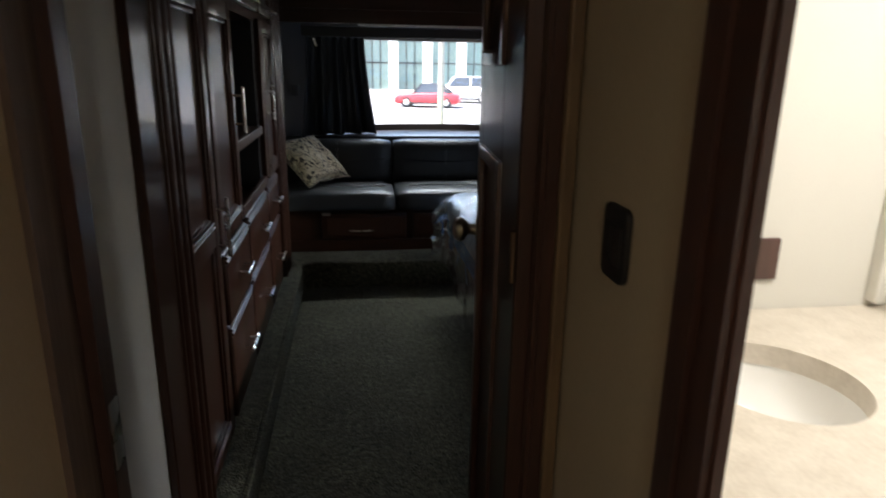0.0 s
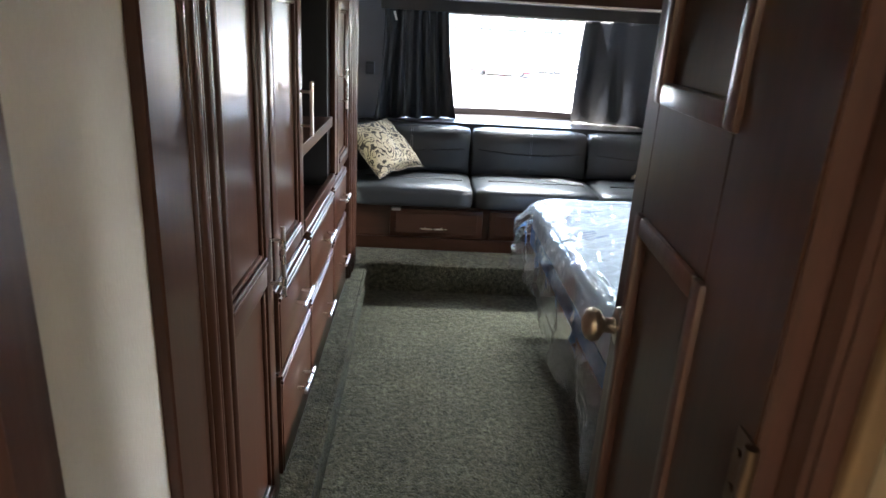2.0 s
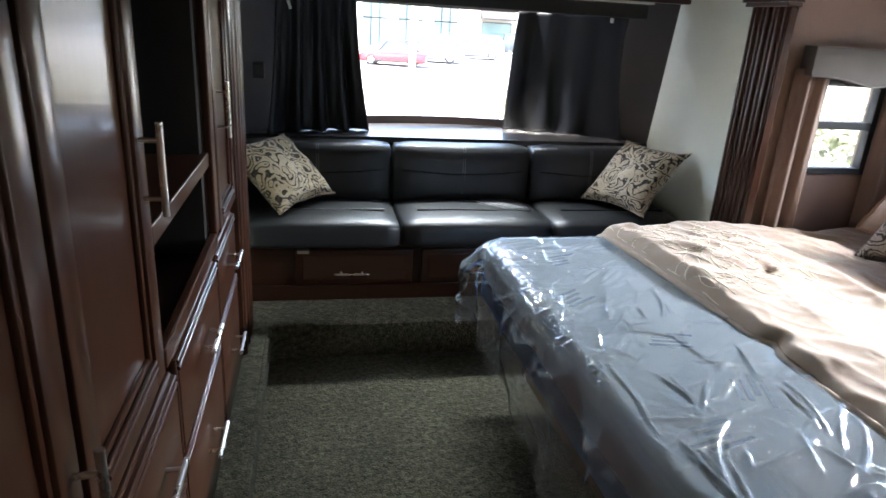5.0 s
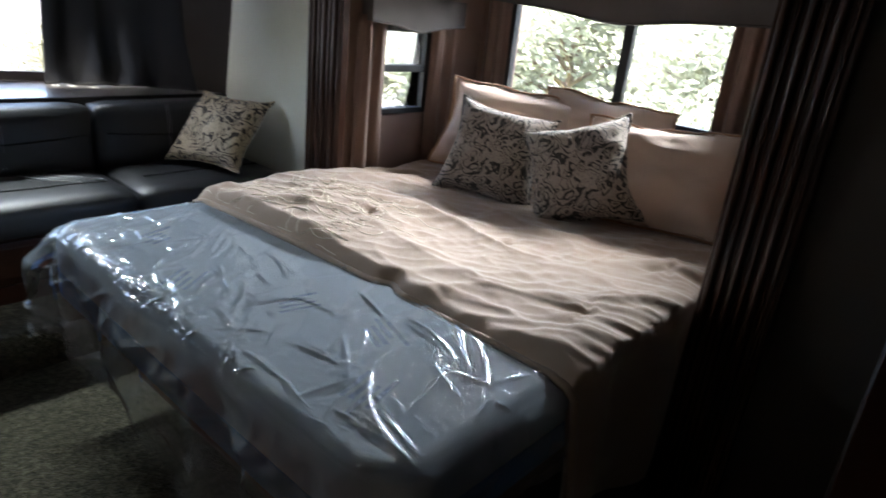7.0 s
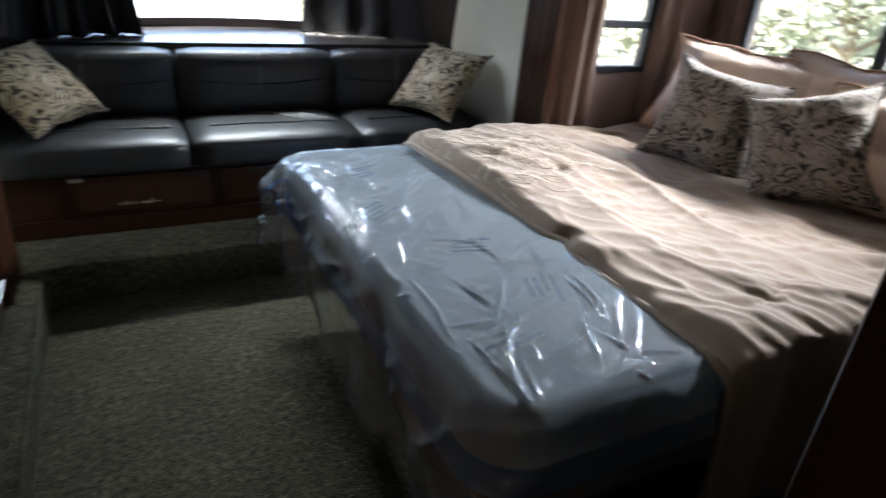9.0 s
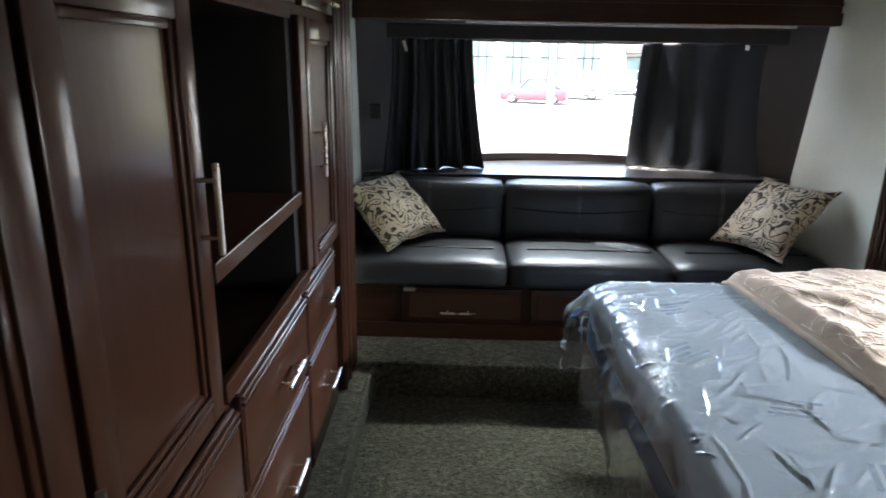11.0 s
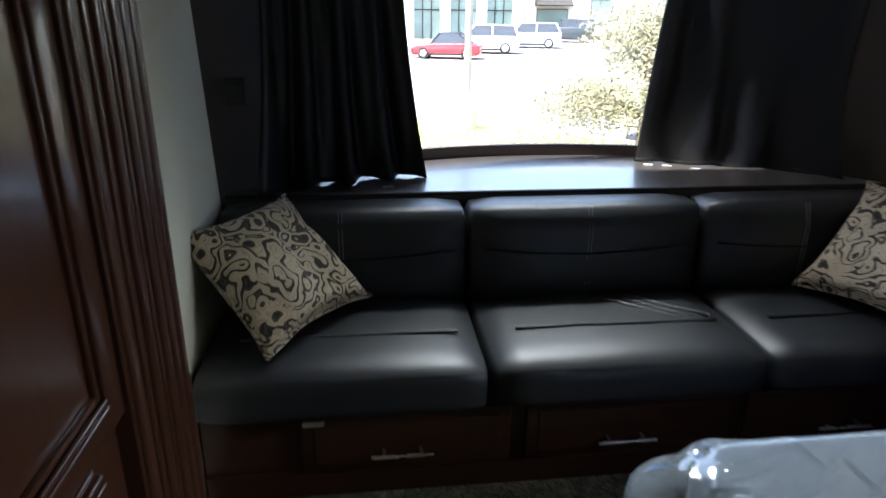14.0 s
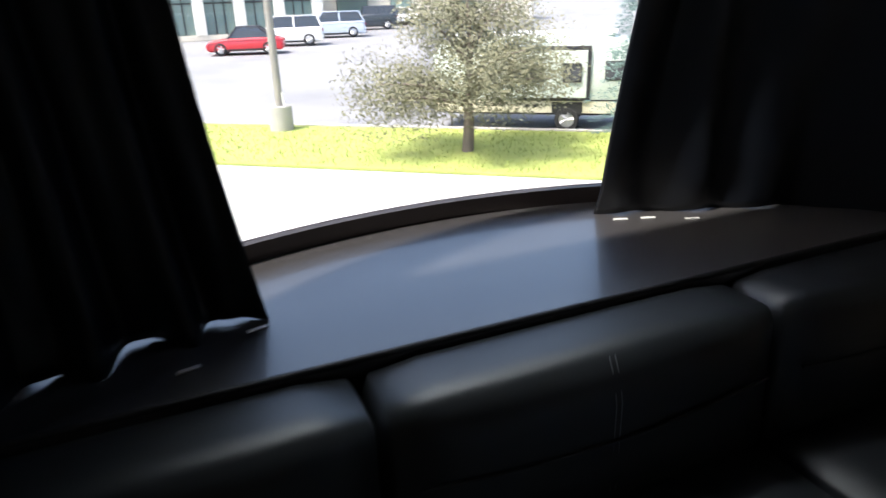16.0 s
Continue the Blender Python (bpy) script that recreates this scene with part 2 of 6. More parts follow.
def film_material(name, haze):
    m = bpy.data.materials.new(name)
    t, p = nodes_of(m)
    t.nodes.remove(p)
    n, l = t.nodes, t.links
    tr, gl, df, m1, m2, fr = (n.new(k) for k in ("ShaderNodeBsdfTransparent", "ShaderNodeBsdfGlossy", "ShaderNodeBsdfDiffuse",
                                                  "ShaderNodeMixShader", "ShaderNodeMixShader", "ShaderNodeFresnel"))
    gl.inputs["Roughness"].default_value = 0.06
    tr.inputs[0].default_value = (0.95, 0.97, 1.0, 1)
    # bluish diffuse share stands in for sky reflected on the film
    df.inputs[0].default_value = (0.70, 0.84, 1.0, 1)
    m1.inputs[0].default_value = haze
    fr.inputs[0].default_value = 1.95
    co, ns, b = n.new("ShaderNodeTexCoord"), n.new("ShaderNodeTexNoise"), n.new("ShaderNodeBump")
    ns.inputs["Scale"].default_value, ns.inputs["Detail"].default_value, ns.inputs["Distortion"].default_value = 9, 3, 1.4
    b.inputs["Strength"].default_value, b.inputs["Distance"].default_value = 0.16, 0.015
    l.new(co.outputs["Object"], ns.inputs["Vector"])
    l.new(ns.outputs["Fac"], b.inputs["Height"])
    l.new(b.outputs[0], gl.inputs["Normal"])
    l.new(b.outputs[0], fr.inputs["Normal"])
    l.new(tr.outputs[0], m1.inputs[1])
    l.new(df.outputs[0], m1.inputs[2])
    l.new(fr.outputs[0], m2.inputs[0])
    l.new(m1.outputs[0], m2.inputs[1])
    l.new(gl.outputs[0], m2.inputs[2])
    l.new(m2.outputs[0], n["Material Output"].inputs[0])
    return m


FILM = film_material("clear_plastic_film", 0.25)
FILM_FOLDED = film_material("folded_plastic_film", 0.24)


def paisley_material(name, light, dark, scale):
    """Woven scroll pattern: warped rings and blots in two tones."""
    m = bpy.data.materials.new(name)
    t, p = nodes_of(m)
    n, l = t.nodes, t.links
    co = n.new("ShaderNodeTexCoord")
    vo = n.new("ShaderNodeTexVoronoi")
    vo.inputs["Scale"].default_value = scale
    ns = n.new("ShaderNodeTexNoise")
    ns.inputs["Scale"].default_value, ns.inputs["Detail"].default_value = scale * 0.9, 1.5
    av = n.new("ShaderNodeMix")
    av.data_type = "VECTOR"
    av.inputs["Factor"].default_value = 0.20
    l.new(co.outputs["Object"], ns.inputs["Vector"])
    l.new(co.outputs["Object"], av.inputs["A"])
    l.new(ns.outputs["Color"], av.inputs["B"])
    l.new(av.outputs["Result"], vo.inputs["Vector"])
    sn = n.new("ShaderNodeMath")
    sn.operation = "SINE"
    ml = n.new("ShaderNodeMath")
    ml.operation = "MULTIPLY"
    ml.inputs[1].default_value = 25.0
    l.new(vo.outputs["Distance"], ml.inputs[0])
    l.new(ml.outputs[0], sn.inputs[0])
    n2 = n.new("ShaderNodeTexNoise")
    n2.inputs["Scale"].default_value, n2.inputs["Detail"].default_value = scale * 1.3, 2
    l.new(co.outputs["Object"], n2.inputs["Vector"])
    ad = n.new("ShaderNodeMath")
    ad.operation = "MULTIPLY_ADD"
    ad.inputs[1].default_value = 3.0
    l.new(n2.outputs["Fac"], ad.inputs[0])
    l.new(sn.outputs[0], ad.inputs[2])
    rp = n.new("ShaderNodeValToRGB")
    rp.color_ramp.elements[0].position, rp.color_ramp.elements[1].position = 0.284, 0.300
    rp.color_ramp.elements[0].color, rp.color_ramp.elements[1].color = (*light, 1), (*dark, 1)
    sc = n.new("ShaderNodeMath")
    sc.operation = "MULTIPLY"
    sc.inputs[1].default_value = 0.15
    l.new(ad.outputs[0], sc.inputs[0])
    l.new(sc.outputs[0], rp.inputs[0])
    m2, s2, g2, fine_mix = n.new("ShaderNodeMath"), n.new("ShaderNodeMath"), n.new("ShaderNodeMapRange"), n.new("ShaderNodeMix")
    m2.operation, s2.operation, fine_mix.data_type = "MULTIPLY", "SINE", "RGBA"
    m2.inputs[1].default_value = 88.0
    l.new(vo.outputs["Distance"], m2.inputs[0])
    l.new(m2.outputs[0], s2.inputs[0])
    g2.inputs[1].default_value, g2.inputs[2].default_value, g2.inputs[3].default_value, g2.inputs[4].default_value = 0.35, 0.75, 0.0, 0.38
    l.new(s2.outputs[0], g2.inputs[0])
    l.new(g2.outputs[0], fine_mix.inputs["Factor"])
    l.new(rp.outputs[0], fine_mix.inputs["A"])
    fine_mix.inputs["B"].default_value = (*[0.28 * q for q in light], 1)
    l.new(fine_mix.outputs["Result"], p.inputs["Base Color"])
    p.inputs["Roughness"].default_value, p.inputs["Sheen Weight"].default_value = 0.85, 0.2
    wv = n.new("ShaderNodeTexNoise")
    wv.inputs["Scale"].default_value = 500
    b = n.new("ShaderNodeBump")
    b.inputs["Strength"].default_value, b.inputs["Distance"].default_value = 0.35, 0.003
    l.new(co.outputs["Object"], wv.inputs["Vector"])
    l.new(wv.outputs["Fac"], b.inputs["Height"])
    l.new(b.outputs[0], p.inputs["Normal"])
    return m


PAISLEY = paisley_material("cream_black_paisley", (0.50, 0.41, 0.275), (0.022, 0.017, 0.014), 12.5)
PAISLEY_GREY = paisley_material("taupe_black_paisley", (0.34, 0.285, 0.245), (0.020, 0.017, 0.016), 14.0)


# ---- building helpers ----
def box(bm, x0, x1, y0, y1, z0, z1):
    v = [bm.verts.new(c) for c in ((x0, y0, z0), (x1, y0, z0), (x1, y1, z0), (x0, y1, z0),
                                   (x0, y0, z1), (x1, y0, z1), (x1, y1, z1), (x0, y1, z1))]
    for a in ((3, 2, 1, 0), (4, 5, 6, 7), (0, 1, 5, 4), (1, 2, 6, 5), (2, 3, 7, 6), (3, 0, 4, 7)):
        bm.faces.new([v[i] for i in a])
    return bm


def block(x0, x1, y0, y1, z0, z1, bevel=0.0, seg=2):
    bm = box(bmesh.new(), min(x0, x1), max(x0, x1), min(y0, y1), max(y0, y1), min(z0, z1), max(z0, z1))
    if bevel:
        bmesh.ops.bevel(bm, geom=bm.edges[:], offset=bevel, segments=seg, affect="EDGES", profile=0.5)
    return bm


def tube(bm, a, b, r, n=10):
    a, b = Vector(a), Vector(b)
    d = (b - a).normalized()
    u = d.orthogonal().normalized()
    w = d.cross(u)
    rings = [[bm.verts.new(c + r * (math.cos(k * math.tau / n) * u + math.sin(k * math.tau / n) * w)) for k in range(n)] for c in (a, b)]
    for k in range(n):
        bm.faces.new((rings[0][k], rings[0][(k + 1) % n], rings[1][(k + 1) % n], rings[1][k]))
    bm.faces.new(rings[0][::-1])
    bm.faces.new(rings[1])
    return bm


def rope(points, r, n=6):
    """A tube through points."""
    bm = bmesh.new()
    pts = [Vector(p) for p in points]
    rings = []
    for i, p in enumerate(pts):
        d = (pts[min(i + 1, len(pts) - 1)] - pts[max(i - 1, 0)]).normalized()
        u = d.orthogonal().normalized() if not rings else (last - d * last.dot(d)).normalized()
        last = u
        w = d.cross(u)
        rings.append([bm.verts.new(p + r * (math.cos(k * math.tau / n) * u + math.sin(k * math.tau / n) * w)) for k in range(n)])
    for a, b in zip(rings, rings[1:]):
        for k in range(n):
            bm.faces.new((a[k], a[(k + 1) % n], b[(k + 1) % n], b[k]))
    bm.faces.new(rings[0][::-1])
    bm.faces.new(rings[-1])
    return bm


def sheet(fn, nu, nv):
    """A grid of quads over fn(u, v), u and v from 0 to 1."""
    bm = bmesh.new()
    g = [[bm.verts.new(fn(i / nu, j / nv)) for j in range(nv + 1)] for i in range(nu + 1)]
    for i in range(nu):
        for j in range(nv):
            bm.faces.new((g[i][j], g[i + 1][j], g[i + 1][j + 1], g[i][j + 1]))
    return bm


def prism(outline, axis, a, b, bevel=0.0):
    """A closed outline (pairs) drawn out along an axis from a to b."""
    bm = bmesh.new()
    order = {"x": lambda p, q, s: (s, p, q), "y": lambda p, q, s: (p, s, q), "z": lambda p, q, s: (p, q, s)}[axis]
    lo = [bm.verts.new(order(p, q, a)) for p, q in outline]
    hi = [bm.verts.new(order(p, q, b)) for p, q in outline]
    k = len(outline)
    for i in range(k):
        bm.faces.new((lo[i], lo[(i + 1) % k], hi[(i + 1) % k], hi[i]))
    bm.faces.new(lo[::-1])
    bm.faces.new(hi)
    bmesh.ops.recalc_face_normals(bm, faces=bm.faces[:])
    if bevel:
        bmesh.ops.bevel(bm, geom=bm.edges[:], offset=bevel, segments=2, affect="EDGES", profile=0.5)
    return bm


def mesh_of(name, bm, material, smooth=None):
    bmesh.ops.recalc_face_normals(bm, faces=bm.faces[:])
    me = bpy.data.meshes.new(name)
    bm.to_mesh(me)
    bm.free()
    me.materials.append(material)
    if smooth is not None:
        me.shade_smooth()
        if smooth:
            me.set_sharp_from_angle(angle=radians(smooth))
    return me


def part(name, bm, material, parent=None, label="", smooth=None):
    ob = new(name, mesh_of(name, bm, material, smooth))
    if parent is not None:
        ob.parent = parent
    if label:
        ob["label"] = label
    return ob


def thing(name, label, category, group="", at=(0, 0, 0)):
    ob = new(name)
    ob.empty_display_size = 0.05
    ob.location = at
    return tagged(ob, label, category, group)


def at_world(root, *parts):
    """Parts drawn in the room's own coordinates stay there under a root that stands elsewhere."""
    for o in parts:
        o.matrix_parent_inverse = Matrix.Translation(root.location).inverted()


def structure(name, bm, material, label="", smooth=None):
    return tagged(part(name, bm, material, None, "", smooth), label, "", "", "structure")


def wall_with_hole(axis, p0, p1, a0, a1, z0, z1, holes):
    """A wall slab from p0 to p1 on axis, a0..a1 along it, z0..z1, with rectangular holes (b0, b1, c0, c1)."""
    bm = bmesh.new()
    us = sorted({a0, a1, *[h[0] for h in holes], *[h[1] for h in holes]})
    vs = sorted({z0, z1, *[h[2] for h in holes], *[h[3] for h in holes]})
    for u0, u1 in zip(us, us[1:]):
        for v0, v1 in zip(vs, vs[1:]):
            if any(h[0] <= u0 and u1 <= h[1] and h[2] <= v0 and v1 <= h[3] for h in holes):
                continue
            if axis == "x":
                box(bm, p0, p1, u0, u1, v0, v1)
            else:
                box(bm, u0, u1, p0, p1, v0, v1)
    bmesh.ops.remove_doubles(bm, verts=bm.verts[:], dist=1e-5)
    inner = [fc for fc in bm.faces if sum(1 for e in fc.edges if len(e.link_faces) > 2) == 4]
    dup = {}
    for fc in bm.faces:
        key = tuple(round(c, 4) for c in fc.calc_center_median())
        dup.setdefault(key, []).append(fc)
    kill = [fc for some in dup.values() if len(some) > 1 for fc in some]
    bmesh.ops.delete(bm, geom=kill, context="FACES")
    return bm


# ---- the room's shell ----
CEIL = 1.70
FLOOR = -0.02
structure("floor", block(-1.10, 1.95, -1.62, 3.25, -0.06, 0.0), CARPET, "worn grey-green cut pile carpet on the floor")


STEP = 0.155


def step_outline():
    pts = [(-1.06, 0.86), (-0.895, 0.86), (-0.895, 3.175)]
    pts += [(-0.855 - 0.04 * math.cos(radians(a)), 3.185 + 0.04 * math.sin(radians(a))) for a in (15, 35, 55, 75)]
    return pts + [(-0.84, 3.23), (1.03, 3.23), (1.03, 4.02), (-1.06, 4.02)]


step = structure("carpeted_step", prism(step_outline(), "z", 0.0, STEP, 0.016), CARPET, "carpeted step along the wardrobe and under the sofa", 40)

# left wall, beside and beyond the wardrobe
structure("wall_west", block(-1.10, -0.972, 0.56, 0.830, 0, CEIL), LINEN_WALL, "off-white wall board beside the wardrobe")
structure("wall_west_far", block(-1.10, -1.035, 3.20, 4.06, STEP, CEIL), WHITE_WALL, "off-white wall board at the sofa's end")
structure("wall_west_outer", block(-1.62, -1.55, 0.53, 4.3, -0.06, CEIL), CAP_WALL, "outer wall behind the wardrobe")
structure("wall_hall_west", block(-1.10, -0.955, -1.62, 0.40, 0, CEIL), HALL_WALL, "warm tan wall of the passage")
# doorway to the bedroom
structure("door_casing", block(-1.10, -0.945, 0.40, 0.465, 0, CEIL), CASING, "taupe casing beside the bedroom doorway")
jl = bmesh.new()
box(jl, -1.10, -0.945, 0.465, 0.56, 0, CEIL)
box(jl, -0.945, -0.928, 0.478, 0.522, 0, CEIL)
structure("door_jamb", jl, JAMB, "red-brown wooden door jamb")
tagged(part("strike_plate", block(-0.928, -0.926, 0.485, 0.515, 0.70, 0.80, 0.0008), NICKEL), "small nickel strike plate on the door jamb", "strike plate")
jr = bmesh.new()
box(jr, -0.338, -0.30, 0.482, 0.54, 0, CEIL)
box(jr, -0.345, -0.338, 0.486, 0.508, 0, CEIL)
structure("door_jamb_right", jr, JAMB, "red-brown wooden door jamb with hinges")
structure("jamb_edge", block(-0.322, -0.302, 0.468, 0.483, 0, CEIL, 0.004), OAK_EDGE, "worn golden edge strip of the jamb")
structure("wall_passage_east", block(-0.30, -0.275, 0.165, 0.54, 0, CEIL), WALLPAPER, "tan wallpapered wall with a black switch plate")
bj = bmesh.new()
box(bj, -0.307, -0.274, 0.118, 0.165, 0, CEIL)
box(bj, -0.307, -0.297, 0.079, 0.118, 0, CEIL)
box(bj, -0.313, -0.307, 0.132, 0.165, 0, CEIL)
box(bj, -0.315, -0.307, 0.084, 0.108, 0, CEIL)
structure("bathroom_door_jamb", bj, JAMB, "dark red-brown bathroom door jamb")
structure("wall_passage_near", block(-0.30, -0.235, -1.62, -0.62, 0, CEIL), HALL_WALL, "passage wall before the bathroom")
structure("wall_hall_end", block(-1.10, 1.1, -1.70, -1.62, 0, CEIL), HALL_WALL, "wall at the passage's end")
# bathroom
structure("wall_bathroom_back", block(-0.30, 1.08, 0.62, 0.68, 0, CEIL), BATH_WALL, "pale bathroom back wall")
structure("wall_bathroom_side", block(0.86, 0.92, -1.62, 0.62, 0, CEIL), BATH_WALL, "pale bathroom side wall")
structure("wall_bathroom_near", block(-0.235, 0.86, -1.0, -0.94, 0, CEIL), BATH_WALL, "pale bathroom wall")
structure("bath_corner_trim", block(0.30, 0.325, 0.595, 0.62, 0.86, CEIL, 0.004), BATH_WALL, "pale corner trim")
# bedroom back wall and right wall
structure("wall_south", block(-0.30, 1.08, 0.68, 0.72, 0, CEIL), SHADED_WALL, "wall board behind the open door, deep shade put into its colour")
structure("wall_east_near", block(1.03, 1.10, 0.72, 1.36, 0, CEIL), SHADED_WALL, "wall board before the bed recess, deep shade put into its colour")
structure("wall_east_far", block(1.03, 1.10, 3.17, 4.06, 0.0, CEIL), WHITE_WALL, "off-white wall board at the sofa's end")
structure("recess_header", block(1.03, 1.10, 1.36, 3.17, 1.53, CEIL), WOOD_Y, "dark wooden header over the bed recess")
# bed recess (slide-out)
SW = (1.255, 1.555, 0.845, 1.225)
BW = (1.865, 2.925, 0.945, 1.40)
structure("wall_recess_far", wall_with_hole("y", 3.10, 3.17, 1.03, 2.0, 0, 1.60, [SW]), SLIDE_WALL, "brown wall board with a small window")
structure("wall_recess_outer", wall_with_hole("x", 1.92, 2.0, 1.28, 3.10, 0, 1.60, [BW]), SLIDE_WALL, "brown wall board with a wide window")
structure("wall_recess_near", block(1.10, 1.92, 1.36, 1.43, 0, 1.60), SLIDE_WALL, "brown wall board at the near end of the recess")
structure("ceiling_recess", block(1.10, 2.0, 1.36, 3.17, 1.53, 1.58), CEILING, "white ceiling of the bed recess")
structure("ceiling", block(-1.62, 1.10, -1.70, 4.10, CEIL, CEIL + 0.05), CEILING, "white ceiling board")


def fluted(name, axis_face, x_face, depth, y0, y1, z0, z1, beads, label):
    """A pilaster that stands proud of x_face by depth, with a row of upright beads (y, r)."""
    root = thing(name, label, "trim post", "trim posts", (x_face, (y0 + y1) / 2, z0))
    a = part("board", block(x_face, x_face + depth, y0, y1, z0, z1, 0.003, 1), WOOD, root)
    obs = [a]
    for y, r in beads:
        bm = bmesh.new()
        tube(bm, (x_face + depth, y, z0 + 0.002), (x_face + depth, y, z1 - 0.002), r, 14)
        obs.append(part("bead", bm, WOOD, root, "", 40))
    at_world(root, *obs)
    return root


fluted("wardrobe_post", "x", -1.06, 0.105, 0.830, 1.088, 0, 1.695,
       [(0.953, 0.006), (0.975, 0.013), (1.000, 0.008), (1.025, 0.013), (1.049, 0.007), (1.071, 0.010)], "dark cherry wooden post with beaded moulding beside the wardrobe")
fluted("wardrobe_post", "x", -1.06, 0.095, 2.995, 3.255, STEP, 1.695,
       [(3.01, 0.008), (3.055, 0.006), (3.09, 0.011), (3.125, 0.006), (3.15, 0.011), (3.17, 0.006), (3.188, 0.010), (3.208, 0.006), (3.226, 0.010), (3.244, 0.007)], "dark cherry wooden post with beaded moulding beside the sofa")
fluted("recess_post", "x", 1.03, -0.035, 3.04, 3.262, STEP, 1.695,
       [(3.055, 0.007), (3.085, 0.012), (3.118, 0.007), (3.15, 0.012), (3.183, 0.007), (3.215, 0.012), (3.243, 0.008)], "dark fluted wooden post between sofa and bed recess")
fluted("recess_post", "x", 1.03, -0.035, 1.30, 1.49, 0, 1.695,
       [(1.32, 0.007), (1.35, 0.012), (1.38, 0.007), (1.41, 0.012), (1.44, 0.007), (1.468, 0.012)], "dark fluted wooden post at the near end of the bed recess")

cap_bm = bmesh.new()
for d_, z0_, z1_ in ((0.012, 1.475, 1.490), (0.022, 1.490, 1.515), (0.034, 1.515, 1.540), (0.044, 1.540, 1.575)):
    box(cap_bm, 0.995 - d_ - 0.012, 1.03, 3.04 - d_, 3.262 + d_, z0_, z1_)
tagged(part("post_capital", cap_bm, WOOD), "dark stepped wooden capital on the fluted recess post", "trim", "", "structure")


# ---- front cap: beam, bowed wall and window, shelf ----
def bow(x, z):
    """The y of the bowed wall's inner face."""
    ax = abs(x)
    arc = lambda q: 3.055 + math.sqrt(max(1.43 ** 2 - q * q, 0))
    low = arc(ax) if ax <= 0.85 else arc(0.85) + (3.97 - arc(0.85)) * (ax - 0.85) / 0.18
    top_c = arc(ax) - 0.17 if ax <= 0.85 else arc(0.85) - 0.17 + (3.86 - arc(0.85) + 0.17) * (ax - 0.85) / 0.18
    k = (z - 0.80) / 0.70
    return low + (top_c - low) * k


def bow_wall(xs, z0, z1, thick=0.05, nz=4):
    bm = bmesh.new()
    zs = [z0 + (z1 - z0) * j / nz for j in range(nz + 1)]
    g = [[[bm.verts.new((x, bow(x, z) + d, z)) for z in zs] for x in xs] for d in (0, thick)]
    a, b = g
    n = len(xs) - 1
    for i in range(n):
        for j in range(nz):
            for s in (a, b):
                bm.faces.new((s[i][j], s[i + 1][j], s[i + 1][j + 1], s[i][j + 1]))
        for j in (0, nz):
            bm.faces.new((a[i][j], a[i + 1][j], b[i + 1][j], b[i][j]))
    for j in range(nz):
        for i in (0, n):
            bm.faces.new((a[i][j], a[i][j + 1], b[i][j + 1], b[i][j]))
    return bm


def xs_between(a, b, n):
    return [a + (b - a) * i / n for i in range(n + 1)]


structure("cap_wall_left", bow_wall([-1.06, -1.03, -0.94, -0.85, -0.8], 0.75, CEIL), CAP_WALL, "dark brown leaning end wall", 30)
structure("cap_wall_right", bow_wall([0.8, 0.85, 0.94, 1.03, 1.06], 0.75, CEIL), CAP_WALL, "dark brown leaning end wall", 30)
structure("cap_wall_below", bow_wall(xs_between(-0.8, 0.8, 16), 0.70, 0.80), CAP_WALL, "dark wall under the front window", 30)
structure("cap_wall_above", bow_wall(xs_between(-0.8, 0.8, 16), 1.46, CEIL), CAP_WALL, "dark wall over the front window", 30)
structure("sofa_back_wall", block(-1.06, 1.06, 4.00, 4.03, 0.0, 0.785), CAP_WALL, "dark panel behind the sofa")

fw = tagged(new("window_1"), "wide bowed front window in a dark brown seal", "window", "", "structure")
sill = bow_wall(xs_between(-0.8, 0.8, 20), 0.80, 0.842, 0.03, 1)
bmesh.ops.translate(sill, verts=sill.verts[:], vec=(0, -0.012, 0))
part("window_sill_frame", sill, FRAME_BROWN, fw, "brown rubber window seal", 30)
topf = bow_wall(xs_between(-0.8, 0.8, 20), 1.42, 1.46, 0.03, 1)
part("window_top_frame", topf, FRAME_BROWN, fw, "", 30)
pane = bow_wall(xs_between(-0.8, 0.8, 20), 0.842, 1.42, 0.004, 4)
bmesh.ops.translate(pane, verts=pane.verts[:], vec=(0, 0.012, 0))
glass_1 = part("pane", pane, PANE, fw, "", 60)
glass_1.visible_shadow = False


def shelf_mesh():
    xs = xs_between(-1.03, 1.03, 40)
    out = [(x, bow(x, 0.80) + 0.004) for x in xs] + [(1.03, 3.965), (-1.03, 3.965)]
    return prism(out, "z", 0.775, 0.800)


structure("window_shelf", shelf_mesh(), SHELF, "black vinyl covered shelf between sofa and front window")
structure("shelf_piping", rope([(x, 3.967, 0.798) for x in xs_between(-1.02, 1.02, 12)], 0.006, 8), BLACK, "black piping on the shelf edge", 60)
bm = bmesh.new()
box(bm, -1.035, 1.03, 3.79, 3.845, 1.495, CEIL)
box(bm, -1.035, 1.03, 3.775, 3.79, 1.495, 1.545)
box(bm, -1.035, 1.03, 3.781, 3.79, 1.575, 1.585)
structure("ceiling_beam", bm, WOOD_X, "dark cherry wooden beam across the ceiling before the sofa end")
structure("pale_light_strip", block(-0.55, 0.86, 3.80, 3.842, 1.484, 1.494, 0.002), LIGHT_STRIP, "pale trim strip under the beam")
rod = thing("curtain_valance", "black valance board over the front window curtains", "valance", "", (0, 3.88, 1.42))
at_world(rod, part("board", block(-0.895, 0.86, 3.848, 3.872, 1.418, 1.482, 0.006), BLACK, rod),
         part("track", block(-0.88, 0.85, 3.878, 3.895, 1.425, 1.440, 0.002), BLACK, rod))


